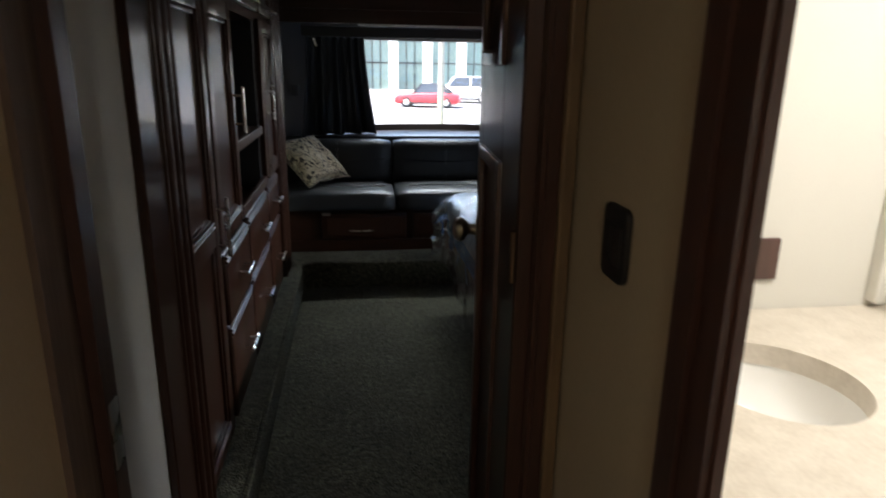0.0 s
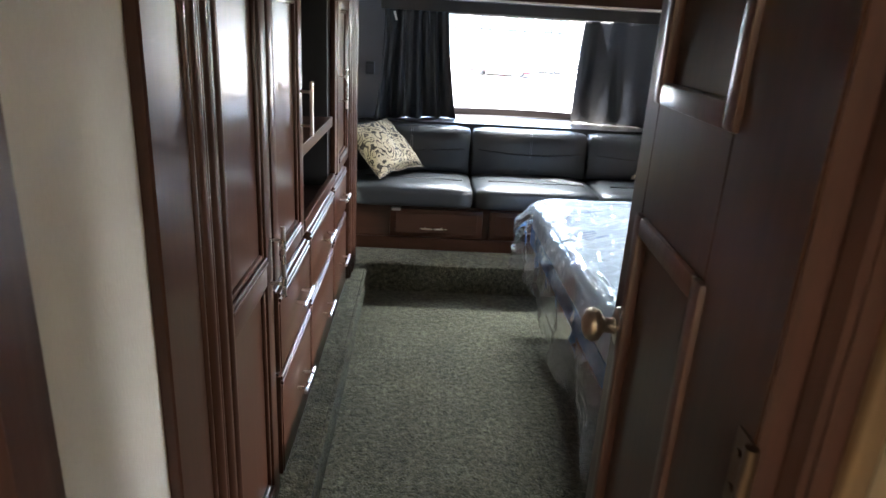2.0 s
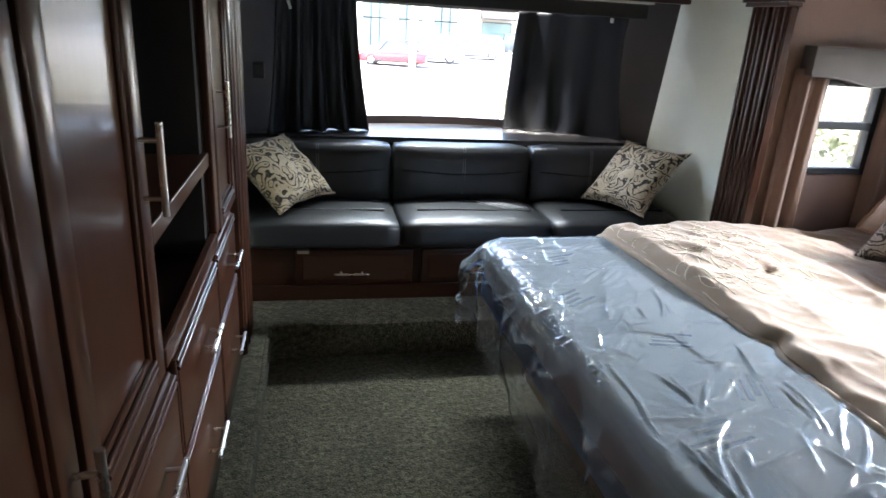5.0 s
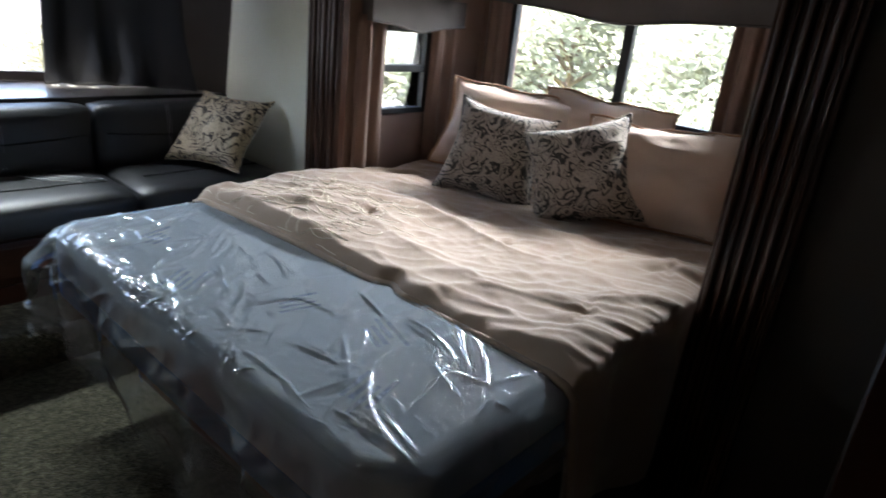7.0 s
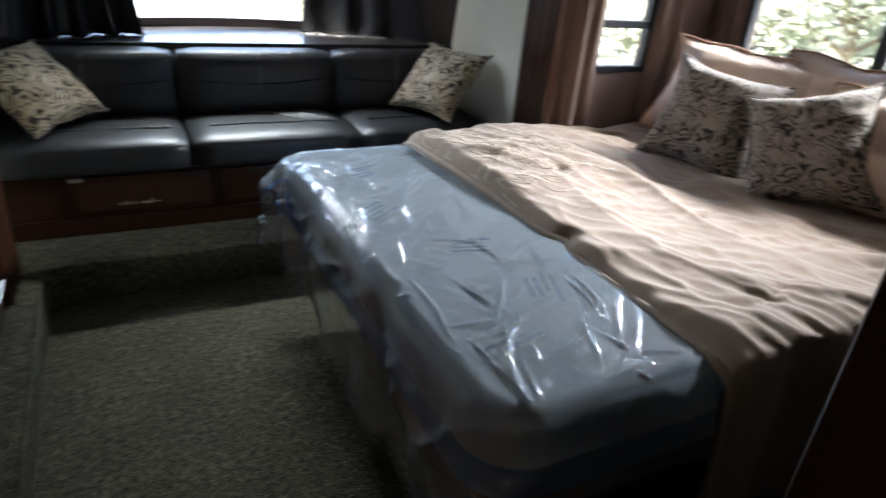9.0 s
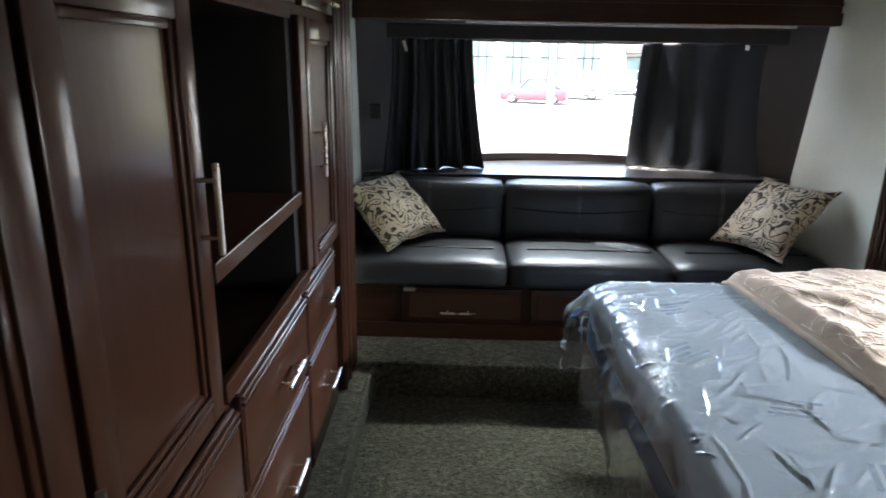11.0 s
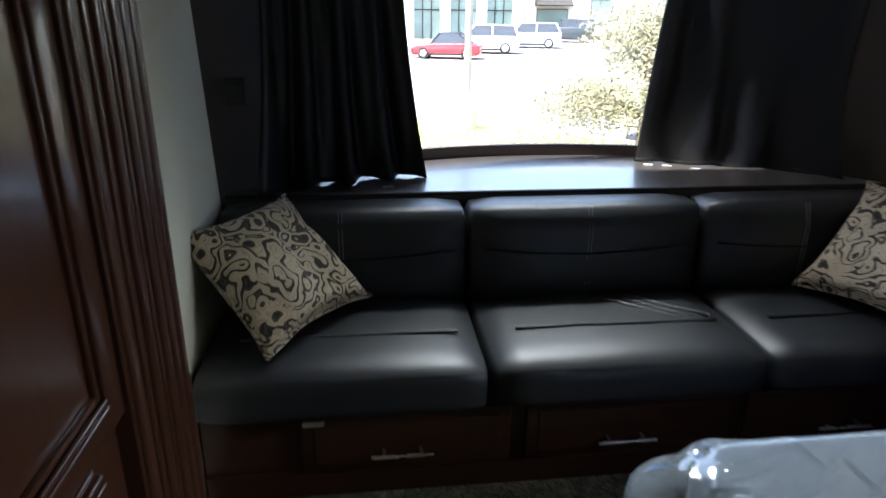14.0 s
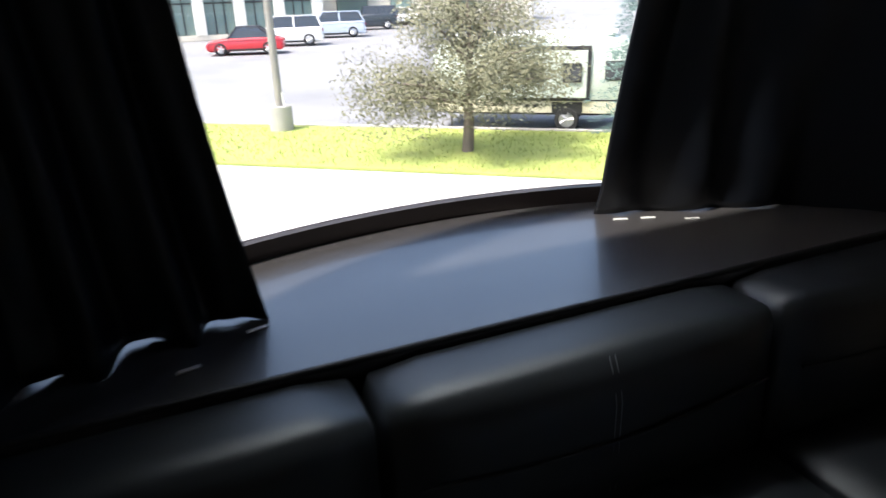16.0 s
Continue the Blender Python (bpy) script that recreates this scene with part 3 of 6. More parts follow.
def cloth(name, fn, nu, nv, material, thick, label, category, group=""):
    ob = part(name, sheet(fn, nu, nv), material, None, "", 0)
    ob.data.shade_smooth()
    md = ob.modifiers.new("thick", "SOLIDIFY")
    md.thickness = thick
    return tagged(ob, label, category, group)


def lerp(a, b, k):
    return a + (b - a) * k


def front_curtain(side):
    """side -1: left curtain; +1: right. u runs from the outer to the inner edge, v from top to bottom."""
    if side < 0:
        xt0, xt1, xb0, xb1, off0, off1 = -0.875, -0.515, -0.93, -0.44, 0.16, 0.245
    else:
        xt0, xt1, xb0, xb1, off0, off1 = 0.80, 0.315, 0.90, 0.337, 0.10, 0.115

    def fn(u, v):
        x = lerp(lerp(xt0, xt1, u), lerp(xb0, xb1, u), v ** 1.3)
        z = lerp(1.425, 0.803, v)
        back = lerp(0.05, lerp(off0, off1, u), v)
        top_y = lerp(3.90, 4.07, u) if side < 0 else lerp(3.92, 4.18, min(1.0, u * 1.25))
        low_y = bow(x, 0.80) - back
        y = lerp(top_y, min(low_y, 4.33), v ** 0.9)
        if side > 0:
            folds = 0.020 * math.sin(u * 21 + 0.6) * (0.35 + 0.65 * v) + 0.013 * math.sin(u * 9 + v * 2)
        else:
            folds = 0.026 * math.sin(u * 27 + 0.8 * math.sin(3 * v)) * (0.3 + 0.7 * v) + 0.010 * math.sin(u * 50 + 1)
        flare = 0.03 * max(0, v - 0.9) * 10 * math.sin(u * 17)
        return (x + 0.25 * folds, y - folds - flare * 0.4, z + 0.004 * math.sin(u * 23) * v)
    return cloth("curtain", fn, 90, 34, CURTAIN, 0.003, "black navy curtain drawn aside at the front window", "curtain", "front window curtains")


front_curtain(-1)
front_curtain(1)


def tag(x, y, z, w, h, tilt):
    bm = block(-w / 2, w / 2, -0.001, 0.001, -h / 2, h / 2)
    ob = part("curtain_label", bm, WHITE_PLASTIC)
    ob.matrix_basis = pose(x, y, z, -15, tilt, 0)
    return tagged(ob, "small white cloth label on a black curtain", "label", "curtain labels")


tag(-0.815, 3.86, 1.385, 0.012, 0.05, -18)
tag(0.715, 3.925, 1.405, 0.018, 0.022, 12)
for x, y in ((-0.455, 4.13), (-0.56, 4.05), (0.42, 4.27), (0.50, 4.22), (0.36, 4.29)):
    lab = part("curtain_label", block(-0.016, 0.016, -0.004, 0.004, 0, 0.002), WHITE_PLASTIC)
    lab.matrix_basis = pose(x, y - 0.01, 0.801, 0, 0, 12 if x < 0 else -20)
    tagged(lab, "small white label at a curtain's hem", "label", "curtain labels")
# outlet on the dark leaning wall
out = thing("wall_socket", "black wall socket on the dark leaning wall", "socket", "", (-0.955, 3.93, 1.09))
at_world(out, part("plate", block(-0.980, -0.930, 3.905, 3.94, 1.06, 1.13, 0.004), BLACK, out),
         part("cover", block(-0.972, -0.938, 3.899, 3.907, 1.075, 1.115, 0.003), BLACK, out))


# ---- wardrobe wall ----
FACE = -0.992


def bar_handle(parent, p, along, length=0.145, r=0.0055):
    """A nickel bar on two posts; p: its middle on the face x."""
    x, y, z = p
    bm = bmesh.new()
    d = Vector((0, length / 2, 0)) if along == "y" else Vector((0, 0, length / 2))
    c = Vector((x + 0.030, y, z))
    tube(bm, c - d, c + d, r, 12)
    for k in (-0.62, 0.62):
        q = c + d * k
        tube(bm, (x - 0.002, q.y, q.z), tuple(q), 0.004, 8)
    h = part("handle", bm, NICKEL, parent, "brushed nickel bar handle", 50)
    return h


def panel_door(parent, y0, y1, z0, z1, rail=0.052, name="door", mid=None):
    """Frame of stiles and rails round flat panels with a moulded inner edge; mid: the two edges of a middle rail."""
    x = FACE
    w = 0.013
    a0, a1, b0, b1 = y0 + rail, y1 - rail, z0 + rail, z1 - rail
    fr = part(name, block(x, x + 0.006, y0 + 0.01, y1 - 0.01, z0 + 0.01, z1 - 0.01), WOOD, parent, "", 30)
    obs = [fr]
    for a in ((y0, a0, z0, z1), (a1, y1, z0, z1)):
        obs.append(part("stile", block(x, x + 0.020, *a, 0.003, 2), WOOD, fr, "", 35))
    fields = [(b0, mid[0]), (mid[1], b1)] if mid else [(b0, b1)]
    for a in ((a0, a1, z0, b0), (a0, a1, b1, z1)) + (((a0, a1, *mid),) if mid else ()):
        obs.append(part("rail", block(x, x + 0.020, *a, 0.003, 2), WOOD_Y, fr, "", 35))
    for c0, c1_ in fields:
        for q in ((a0, a0 + w, c0, c1_), (a1 - w, a1, c0, c1_), (a0 + w, a1 - w, c0, c0 + w), (a0 + w, a1 - w, c1_ - w, c1_)):
            obs.append(part("moulding", block(x + 0.004, x + 0.0145, *q, 0.004, 2), WOOD, fr, "", 35))
        for dz, dx in ((0.0, 0.019), (-0.011, 0.0205)):
            bm = tube(bmesh.new(), (x + dx, a0 + 0.004, c0 + dz), (x + dx, a1 - 0.004, c0 + dz), 0.0042, 10)
            obs.append(part("bead", bm, WOOD_Y, fr, "", 50))
    return obs


def cabinet(name, label, y0, y1, z0, z1, depth=0.5):
    root = thing(name, label, "cabinet", "wardrobe wall cabinets", (FACE - depth / 2, (y0 + y1) / 2, z0))
    body = part("body", block(FACE - depth, FACE - 0.001, y0, y1, z0, z1, 0.002, 1), WOOD, root)
    return root, [body]


TOP = 1.695
c1, obs = cabinet("wardrobe", "tall dark cherry wardrobe with a two-panel door", 1.090, 1.487, STEP, TOP)
d = panel_door(c1, 1.092, 1.475, 0.170, 1.43, 0.054, "door", (0.762, 0.829))
bar_handle(d[0], (FACE + 0.02, 1.452, 0.81), "z", 0.167)
d3 = panel_door(c1, 1.092, 1.475, 1.455, 1.68, 0.045)
at_world(c1, d[0], d3[0], obs[0])

c2, obs = cabinet("wardrobe", "dark cherry wardrobe door over two drawers", 1.489, 1.888, STEP, TOP)
d = panel_door(c2, 1.495, 1.878, 0.738, 1.43)
bar_handle(d[0], (FACE + 0.02, 1.846, 1.104), "z", 0.145)
dd = panel_door(c2, 1.495, 1.878, 1.455, 1.68, 0.045)
at_world(c2, d[0], dd[0], obs[0])


def drawer(parent, y0, y1, z0, z1, name="drawer"):
    """A slab front with a grooved upper edge and a bar handle across its middle."""
    fr = part(name, block(FACE, FACE + 0.022, y0, y1, z0, z1, 0.004, 2), WOOD_Y, parent, "", 35)
    part("lip", block(FACE + 0.021, FACE + 0.025, y0 + 0.006, y1 - 0.006, z0 + 0.006, z1 - 0.030, 0.003, 2), WOOD_Y, fr, "", 35)
    for dx, dz, r in ((0.010, 0.000, 0.006), (0.021, -0.006, 0.0055), (0.0235, -0.019, 0.0045)):
        part("bead", tube(bmesh.new(), (FACE + dx, y0 + 0.003, z1 + dz), (FACE + dx, y1 - 0.003, z1 + dz), r, 12), WOOD_Y, fr, "", 50)
    bar_handle(fr, (FACE + 0.024, (y0 + y1) / 2 + 0.03, (z0 + z1) / 2), "y", 0.14)
    return fr


drs = [drawer(c2, 1.512, 1.930, 0.492, 0.706), drawer(c2, 1.512, 1.930, 0.185, 0.480)]
at_world(c2, *drs)

# television niche: an open box with a shelf, over drawers
nroot = thing("niche_cabinet", "dark cherry cabinet with an open black niche and drawers", "cabinet", "wardrobe wall cabinets", (FACE - 0.25, 2.2, STEP))
D = 0.42
npanels = [part("side_panel", block(FACE - D, FACE - 0.001, 1.890, 1.905, STEP, TOP), WOOD, nroot),
           part("side_panel", block(FACE - D, FACE - 0.001, 2.540, 2.562, STEP, TOP), WOOD, nroot),
           part("base", block(FACE - D, FACE - 0.001, 1.905, 2.540, STEP, 0.73), WOOD, nroot),
           part("top", block(FACE - D, FACE - 0.001, 1.905, 2.540, 1.42, TOP), WOOD, nroot),
           part("back_board", block(FACE - D - 0.02, FACE - D, 1.890, 2.562, STEP, TOP), WOOD, nroot)]
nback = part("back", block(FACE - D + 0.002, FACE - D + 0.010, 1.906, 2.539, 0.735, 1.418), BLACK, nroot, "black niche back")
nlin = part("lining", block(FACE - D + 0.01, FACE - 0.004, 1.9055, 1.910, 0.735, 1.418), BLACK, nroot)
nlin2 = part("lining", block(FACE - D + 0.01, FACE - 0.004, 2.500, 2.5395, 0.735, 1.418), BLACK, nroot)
nsh = part("shelf", block(FACE - D + 0.012, FACE + 0.012, 1.910, 2.535, 0.958, 0.995, 0.003), WOOD_Y, nroot, "shelf with a pale worn edge")
nrail = part("rail", block(FACE, FACE + 0.020, 1.895, 2.55, 0.735, 0.775, 0.004), WOOD_Y, nroot)
ndr = [drawer(nroot, 1.950, 2.470, 0.512, 0.722), drawer(nroot, 1.950, 2.458, 0.185, 0.500)]
ndoor = panel_door(nroot, 1.905, 2.52, 1.455, 1.68, 0.045)
bar_handle(ndoor[0], (FACE + 0.02, 2.30, 1.478), "y", 0.12)
at_world(nroot, *npanels, nback, nlin, nlin2, nsh, nrail, *ndr, ndoor[0])
post = part("stile", block(FACE, FACE + 0.020, 2.540, 2.600, 0.766, 1.43, 0.004), WOOD, nroot)
at_world(nroot, post)

c4, obs = cabinet("wardrobe", "dark cherry wardrobe door over two drawers beside the sofa", 2.562, 2.994, STEP, TOP)
d = panel_door(c4, 2.615, 2.990, 0.752, 1.43)
bar_handle(d[0], (FACE + 0.02, 2.668, 1.085), "z", 0.15)
dd = panel_door(c4, 2.595, 2.985, 1.455, 1.68, 0.045)
bar_handle(dd[0], (FACE + 0.02, 2.86, 1.478), "y", 0.12)
drs = [drawer(c4, 2.485, 2.880, 0.540, 0.733), drawer(c4, 2.485, 2.880, 0.185, 0.528)]
at_world(c4, obs[0], d[0], dd[0], *drs)
tv = thing("television", "black flat television standing in the niche", "television", "", (FACE - 0.30, 2.205, 0.996))
at_world(tv, part("screen", block(FACE - 0.30, FACE - 0.27, 1.94, 2.47, 1.045, 1.34, 0.006), BLACK, tv, "black glossy screen"),
         part("stand", block(FACE - 0.34, FACE - 0.22, 2.11, 2.30, 0.996, 1.008, 0.004), BLACK, tv),
         part("neck", block(FACE - 0.295, FACE - 0.275, 2.18, 2.23, 1.005, 1.05), BLACK, tv))
tagged(part("carpet_edge", rope([(-0.896, y, STEP - 0.005) for y in xs_between(0.87, 3.12, 20)], 0.009, 6), CARPET, None, "", 60), "rolled carpet edge along the step", "carpet edge", "", "structure")


# ---- sofa ----
sofa = thing("sofa", "black faux leather bench sofa on a cherry wood drawer base", "sofa", "", (0, 3.7, STEP))
SX0, SX1 = -1.03, 1.025


def cushion(x0, x1, y0, y1, z0, z1, r, crown, lean=0.0, seed=0, axis="z"):
    bm = block(x0, x1, y0, y1, z0, z1)
    bmesh.ops.subdivide_edges(bm, edges=bm.edges[:], cuts=7, use_grid_fill=True)
    cx, cy, cz = (x0 + x1) / 2, (y0 + y1) / 2, (z0 + z1) / 2
    hx, hy, hz = (x1 - x0) / 2, (y1 - y0) / 2, (z1 - z0) / 2
    for v in bm.verts:
        p = [v.co.x - cx, v.co.y - cy, v.co.z - cz]
        h = [hx, hy, hz]
        core = [max(-(hh - r), min(hh - r, q)) for q, hh in zip(p, h)]
        dv = Vector([a - b for a, b in zip(p, core)])
        if dv.length > 1e-6:
            dv = dv.normalized() * r
        q = Vector(core) + dv
        u, w = q.x / hx, (q.y / hy if axis == "z" else q.z / hz)
        bulge = crown * (1 - u ** 4) * (1 - w ** 4)
        wr = 0.004 * noise.noise(Vector((q.x * 6 + seed, q.y * 6, q.z * 6)))
        if axis == "z":
            q.z += (bulge if q.z > 0 else -bulge * 0.3) + wr
        else:
            q.y += (-bulge if q.y < 0 else 0) + wr
        q.y += lean * (q.z + hz) / (2 * hz)
        v.co = (q.x + cx, q.y + cy, q.z + cz)
    return bm


base = bmesh.new()
box(base, SX0, SX1, 3.49, 3.99, STEP, 0.405)
parts = [part("base", base, WOOD_X, sofa, "cherry wood base"),
         part("toe_rail", block(SX0, SX1, 3.478, 3.49, STEP, 0.225, 0.003), WOOD_X, sofa)]
for x0, x1 in ((-0.795, -0.285), (-0.245, 0.295), (0.335, 0.90)):
    dr = part("drawer", block(x0, x1, 3.470, 3.492, 0.232, 0.392, 0.005, 2), WOOD_X, sofa, "", 35)
    fld = part("drawer_field", block(x0 + 0.03, x1 - 0.03, 3.467, 3.472, 0.255, 0.370, 0.002), WOOD_X, dr)
    bm = bmesh.new()
    xm = (x0 + x1) / 2 - 0.015
    tube(bm, (xm - 0.075, 3.440, 0.289), (xm + 0.075, 3.440, 0.289), 0.005, 12)
    for k in (-0.045, 0.045):
        tube(bm, (xm + k, 3.440, 0.289), (xm + k, 3.470, 0.289), 0.004, 8)
    part("handle", bm, NICKEL, dr, "brushed nickel bar handle", 50)
    parts.append(dr)
parts.append(part("latch", block(-0.787, -0.737, 3.438, 3.472, 0.386, 0.400, 0.002), NICKEL, sofa, "small nickel latch"))
seams = (SX0, -0.345, 0.348, SX1)
for k, (x0, x1) in enumerate(zip(seams, seams[1:])):
    g = 0.0035
    seat = part("seat_cushion", cushion(x0 + g, x1 - g, 3.415, 3.86, 0.408, 0.528, 0.035, 0.010, 0, k), LEATHER, sofa, "", 0)
    back = part("back_cushion", cushion(x0 + g, x1 - g, 3.822, 3.968, 0.500, 0.790, 0.035, 0.016, 0.012, k + 7, "y"), LEATHER, sofa, "", 0)
    seat.data.shade_smooth()
    back.data.shade_smooth()
    parts += [seat, back]
    xm, w = (x0 + x1) / 2, (x1 - x0)
    xm = {0: -0.697, 1: 0.002, 2: 0.66}[k]
    # crease across the back, pressed slot in the seat, twin stitching
    crease = [(lerp(x0 + 0.04, x1 - 0.04, q), 3.812 + 0.006 * (1 - (2 * q - 1) ** 2) * -1 + 0.004, 0.672 - 0.018 * math.sin(q * math.pi)) for q in [i / 16 for i in range(17)]]
    parts.append(part("crease", rope(crease, 0.0035, 6), BLACK, back, "pressed crease", 60))
    slot = [(lerp(x0 + 0.09, x1 - 0.06, q), 3.60, 0.5375) for q in [i / 10 for i in range(11)]]
    parts.append(part("seat_slot", rope(slot, 0.0055, 6), BLACK, seat, "pressed slot", 60))
    for dx in (-0.005, 0.005):
        st = [(xm + dx, 3.812 + 0.0045 * (i > 6) + (0.02 * ((i - 6) / 3) ** 2 if i > 6 else 0), 0.56 + 0.236 * min(i, 9) / 9 - (0.012 * (i - 6) / 3 if i > 6 else 0)) for i in range(10)]
        parts.append(part("stitching", rope(st, 0.0010, 5), THREAD, back, "grey stitching", 60))
    if k == 1:
        for q in range(3):
            wr = [(lerp(0.01, 0.20, i / 8) + 0.045 * q - 0.02 * math.sin(i / 8 * 3), 3.80 - 0.17 * i / 8, 0.5315 + 0.0025 * math.sin(i / 8 * math.pi)) for i in range(9)]
            parts.append(part("wrinkle", rope(wr, 0.0090, 10), LEATHER, seat, "raised wrinkle", 60))
for o in parts:
    if o.parent == sofa:
        at_world(sofa, o)


# ---- pillows ----
def flop(u, v, seed, soft):
    """Limp bending of a whole pillow, edges and all."""
    return soft * (noise.noise(Vector((u * 1.3 + seed, v * 1.3, 4.0))) + 0.45 * noise.noise(Vector((u * 3.5 + seed, v * 3.5, 9.0))) * max(abs(u), abs(v)) ** 4)


def pillow_mesh(w, h, t, flange=0.0, pinch=0.10, n=26, seed=0.0, soft=0.0):
    bm = bmesh.new()
    rows = {}
    for s in (1, -1):
        for i in range(n + 1):
            for j in range(n + 1):
                u, v = 2 * i / n - 1, 2 * j / n - 1
                edge_ = i in (0, n) or j in (0, n)
                if s < 0 and edge_:
                    rows[s, i, j] = rows[1, i, j]
                    continue
                x = w / 2 * u * (1 - pinch * (1 - v * v) * abs(u) ** 3)
                z = h / 2 * v * (1 - pinch * (1 - u * u) * abs(v) ** 3)
                k = 1 - flange
                uu, vv = min(1, abs(u) / k), min(1, abs(v) / k)
                th = t / 2 * (max(0, 1 - uu ** 2.6) ** 0.55) * (max(0, 1 - vv ** 2.6) ** 0.55)
                wr = 0.010 * noise.noise(Vector((u * 2.2 + seed, v * 2.2, s * 1.0))) * (1 - uu ** 6) * (1 - vv ** 6)
                wr += 0.004 * noise.noise(Vector((u * 6 + seed, v * 6, s * 2.0))) * (1 - uu ** 6)
                wr *= 1 + soft * 30
                rows[s, i, j] = bm.verts.new((x, s * (th + 0.002) + s * wr + flop(u, v, seed, soft), z + 0.5 * flop(v, u, seed + 5, soft) * abs(v) ** 3))
    for s in (1, -1):
        for i in range(n):
            for j in range(n):
                q = [rows[s, i, j], rows[s, i + 1, j], rows[s, i + 1, j + 1], rows[s, i, j + 1]]
                bm.faces.new(q if s < 0 else q[::-1])
    return bm


def border(w, h, pinch, r, n=30, seed=0.0, soft=0.0):
    pts = []
    for k in range(4 * n + 1):
        side, q = divmod(k % (4 * n), n)
        s = 2 * q / n - 1
        u, v = ((s, -1), (1, s), (-s, 1), (-1, -s))[side]
        pts.append((w / 2 * u * (1 - pinch * (1 - v * v) * abs(u) ** 3), flop(u, v, seed, soft),
                    h / 2 * v * (1 - pinch * (1 - u * u) * abs(v) ** 3) + 0.5 * flop(v, u, seed + 5, soft) * abs(v) ** 3))
    return rope(pts, r, 6)


def throw_pillow(m, w, h, t, material, label, seed, edge_mat=None, name="throw_pillow", flange=0.0, group="patterned throw pillows", pinch=0.16, soft=0.012):
    root = tagged(new(name), label, "pillow", group)
    part("cover", pillow_mesh(w, h, t, flange, pinch, 30, seed, soft), material, root, "", 0).data.shade_smooth()
    part("piping", border(w, h, pinch, 0.005, 30, seed, soft), edge_mat or material, root, "", 0).data.shade_smooth()
    root.matrix_basis = m
    return root


def on_axes(centre, ex, ez):
    """A pose whose local x and z lie along the two given edges."""
    ex, ez = Vector(ex).normalized(), Vector(ez).normalized()
    ey = ez.cross(ex).normalized()
    ez = ex.cross(ey)
    m = Matrix((ex, ey, ez)).transposed().to_4x4()
    m.translation = centre
    return m


throw_pillow(on_axes((-0.855, 3.705, 0.682), (0.219, 0.279, 0.013), (-0.223, 0.186, 0.247)), 0.385, 0.385, 0.14, PAISLEY, "cream and black paisley pillow standing on its corner on a sofa", 1.0)
throw_pillow(on_axes((0.800, 3.625, 0.700), (0.122, -0.299, 0.002), (0.21, 0.093, 0.238)), 0.385, 0.385, 0.14, PAISLEY, "cream and black paisley throw pillow leaning in the sofa's corner", 2.0)


# ---- bed ----
MX0, MX1, MY0, MY1, MZ0, MZ1 = -0.105, 1.885, 1.545, 3.055, 0.375, 0.595
bed = thing("bed_base", "dark wooden bed platform under the mattress", "bed base", "", (1.0, 2.3, 0))
at_world(bed, part("box", block(0.12, 1.90, 1.60, 3.0, 0.0, 0.30, 0.004), WOOD_Y, bed),
         part("deck", block(-0.03, 1.90, 1.56, 3.04, 0.30, 0.372, 0.004), WOOD_Y, bed))


def slab(x0, x1, y0, y1, z0, z1, rc, re):
    """A mattress: rounded corners in plan, rounded edges above and below."""
    bm = bmesh.new()
    outline = []
    for cx, cy, a0 in ((x1 - rc, y1 - rc, 0), (x0 + rc, y1 - rc, 90), (x0 + rc, y0 + rc, 180), (x1 - rc, y0 + rc, 270)):
        for k in range(9):
            a = radians(a0 + 90 * k / 8)
            outline.append((cx, cy, math.cos(a), math.sin(a)))
    rings = []
    prof = [(-re + re * math.cos(radians(q)), z0 + re - re * math.sin(radians(q))) for q in (90, 60, 30, 0)]
    prof += [(-re + re * math.cos(radians(q)), z1 - re + re * math.sin(radians(q))) for q in (0, 22, 45, 67, 90)]
    for inset, z in prof:
        rings.append([bm.verts.new((cx + (rc + inset) * c, cy + (rc + inset) * s, z)) for cx, cy, c, s in outline])
    k = len(outline)
    for a, b in zip(rings, rings[1:]):
        for i in range(k):
            bm.faces.new((a[i], a[(i + 1) % k], b[(i + 1) % k], b[i]))
    bm.faces.new(rings[0][::-1])
    bm.faces.new(rings[-1])
    return bm


mat_root = thing("mattress", "white mattress with a blue side band", "mattress", "", (0.9, 2.3, MZ0))
mparts = [part("body", slab(MX0, MX1, MY0, MY1, MZ0, MZ1, 0.12, 0.045), TICKING, mat_root, "", 60),
          part("side_band", slab(MX0 - 0.003, MX1 + 0.003, MY0 - 0.003, MY1 + 0.003, 0.395, 0.475, 0.123, 0.004), BLUE_BAND, mat_root, "blue fabric band", 60)]
rng = random.Random(4)
for cx, cy, a in ((0.12, 2.78, 20), (0.20, 2.18, -12), (0.06, 1.78, 15), (0.26, 1.95, 70), (0.02, 2.45, 35)):
    for k in range(4):
        w = rng.uniform(0.05, 0.13)
        b = block(-w / 2, w / 2, -0.006, 0.006, 0, 0.001)
        o = part("print_bar", b, BLUE_PRINT, mat_root, "blue print")
        o.matrix_basis = pose(cx, cy, MZ1 + 0.0012, 0, 0, a) @ pose(rng.uniform(-0.03, 0.03), (k - 1.5) * 0.022, 0)
        mparts.append(o)
at_world(mat_root, *mparts)


def ridged(p, s):
    q = noise.noise(Vector((p[0] * s[0], p[1] * s[1], p[2])))
    return max(0.0, 1 - abs(q) * 3.2) ** 2


FILM_RIDGES = []
_r = random.Random(41)


def film_ridge(cx, cy, degrees, half, width, bend=0.0, lean=1.2):
    a = radians(degrees)
    FILM_RIDGES.append((cx, cy, math.cos(a), math.sin(a), half, width, width * lean, bend))


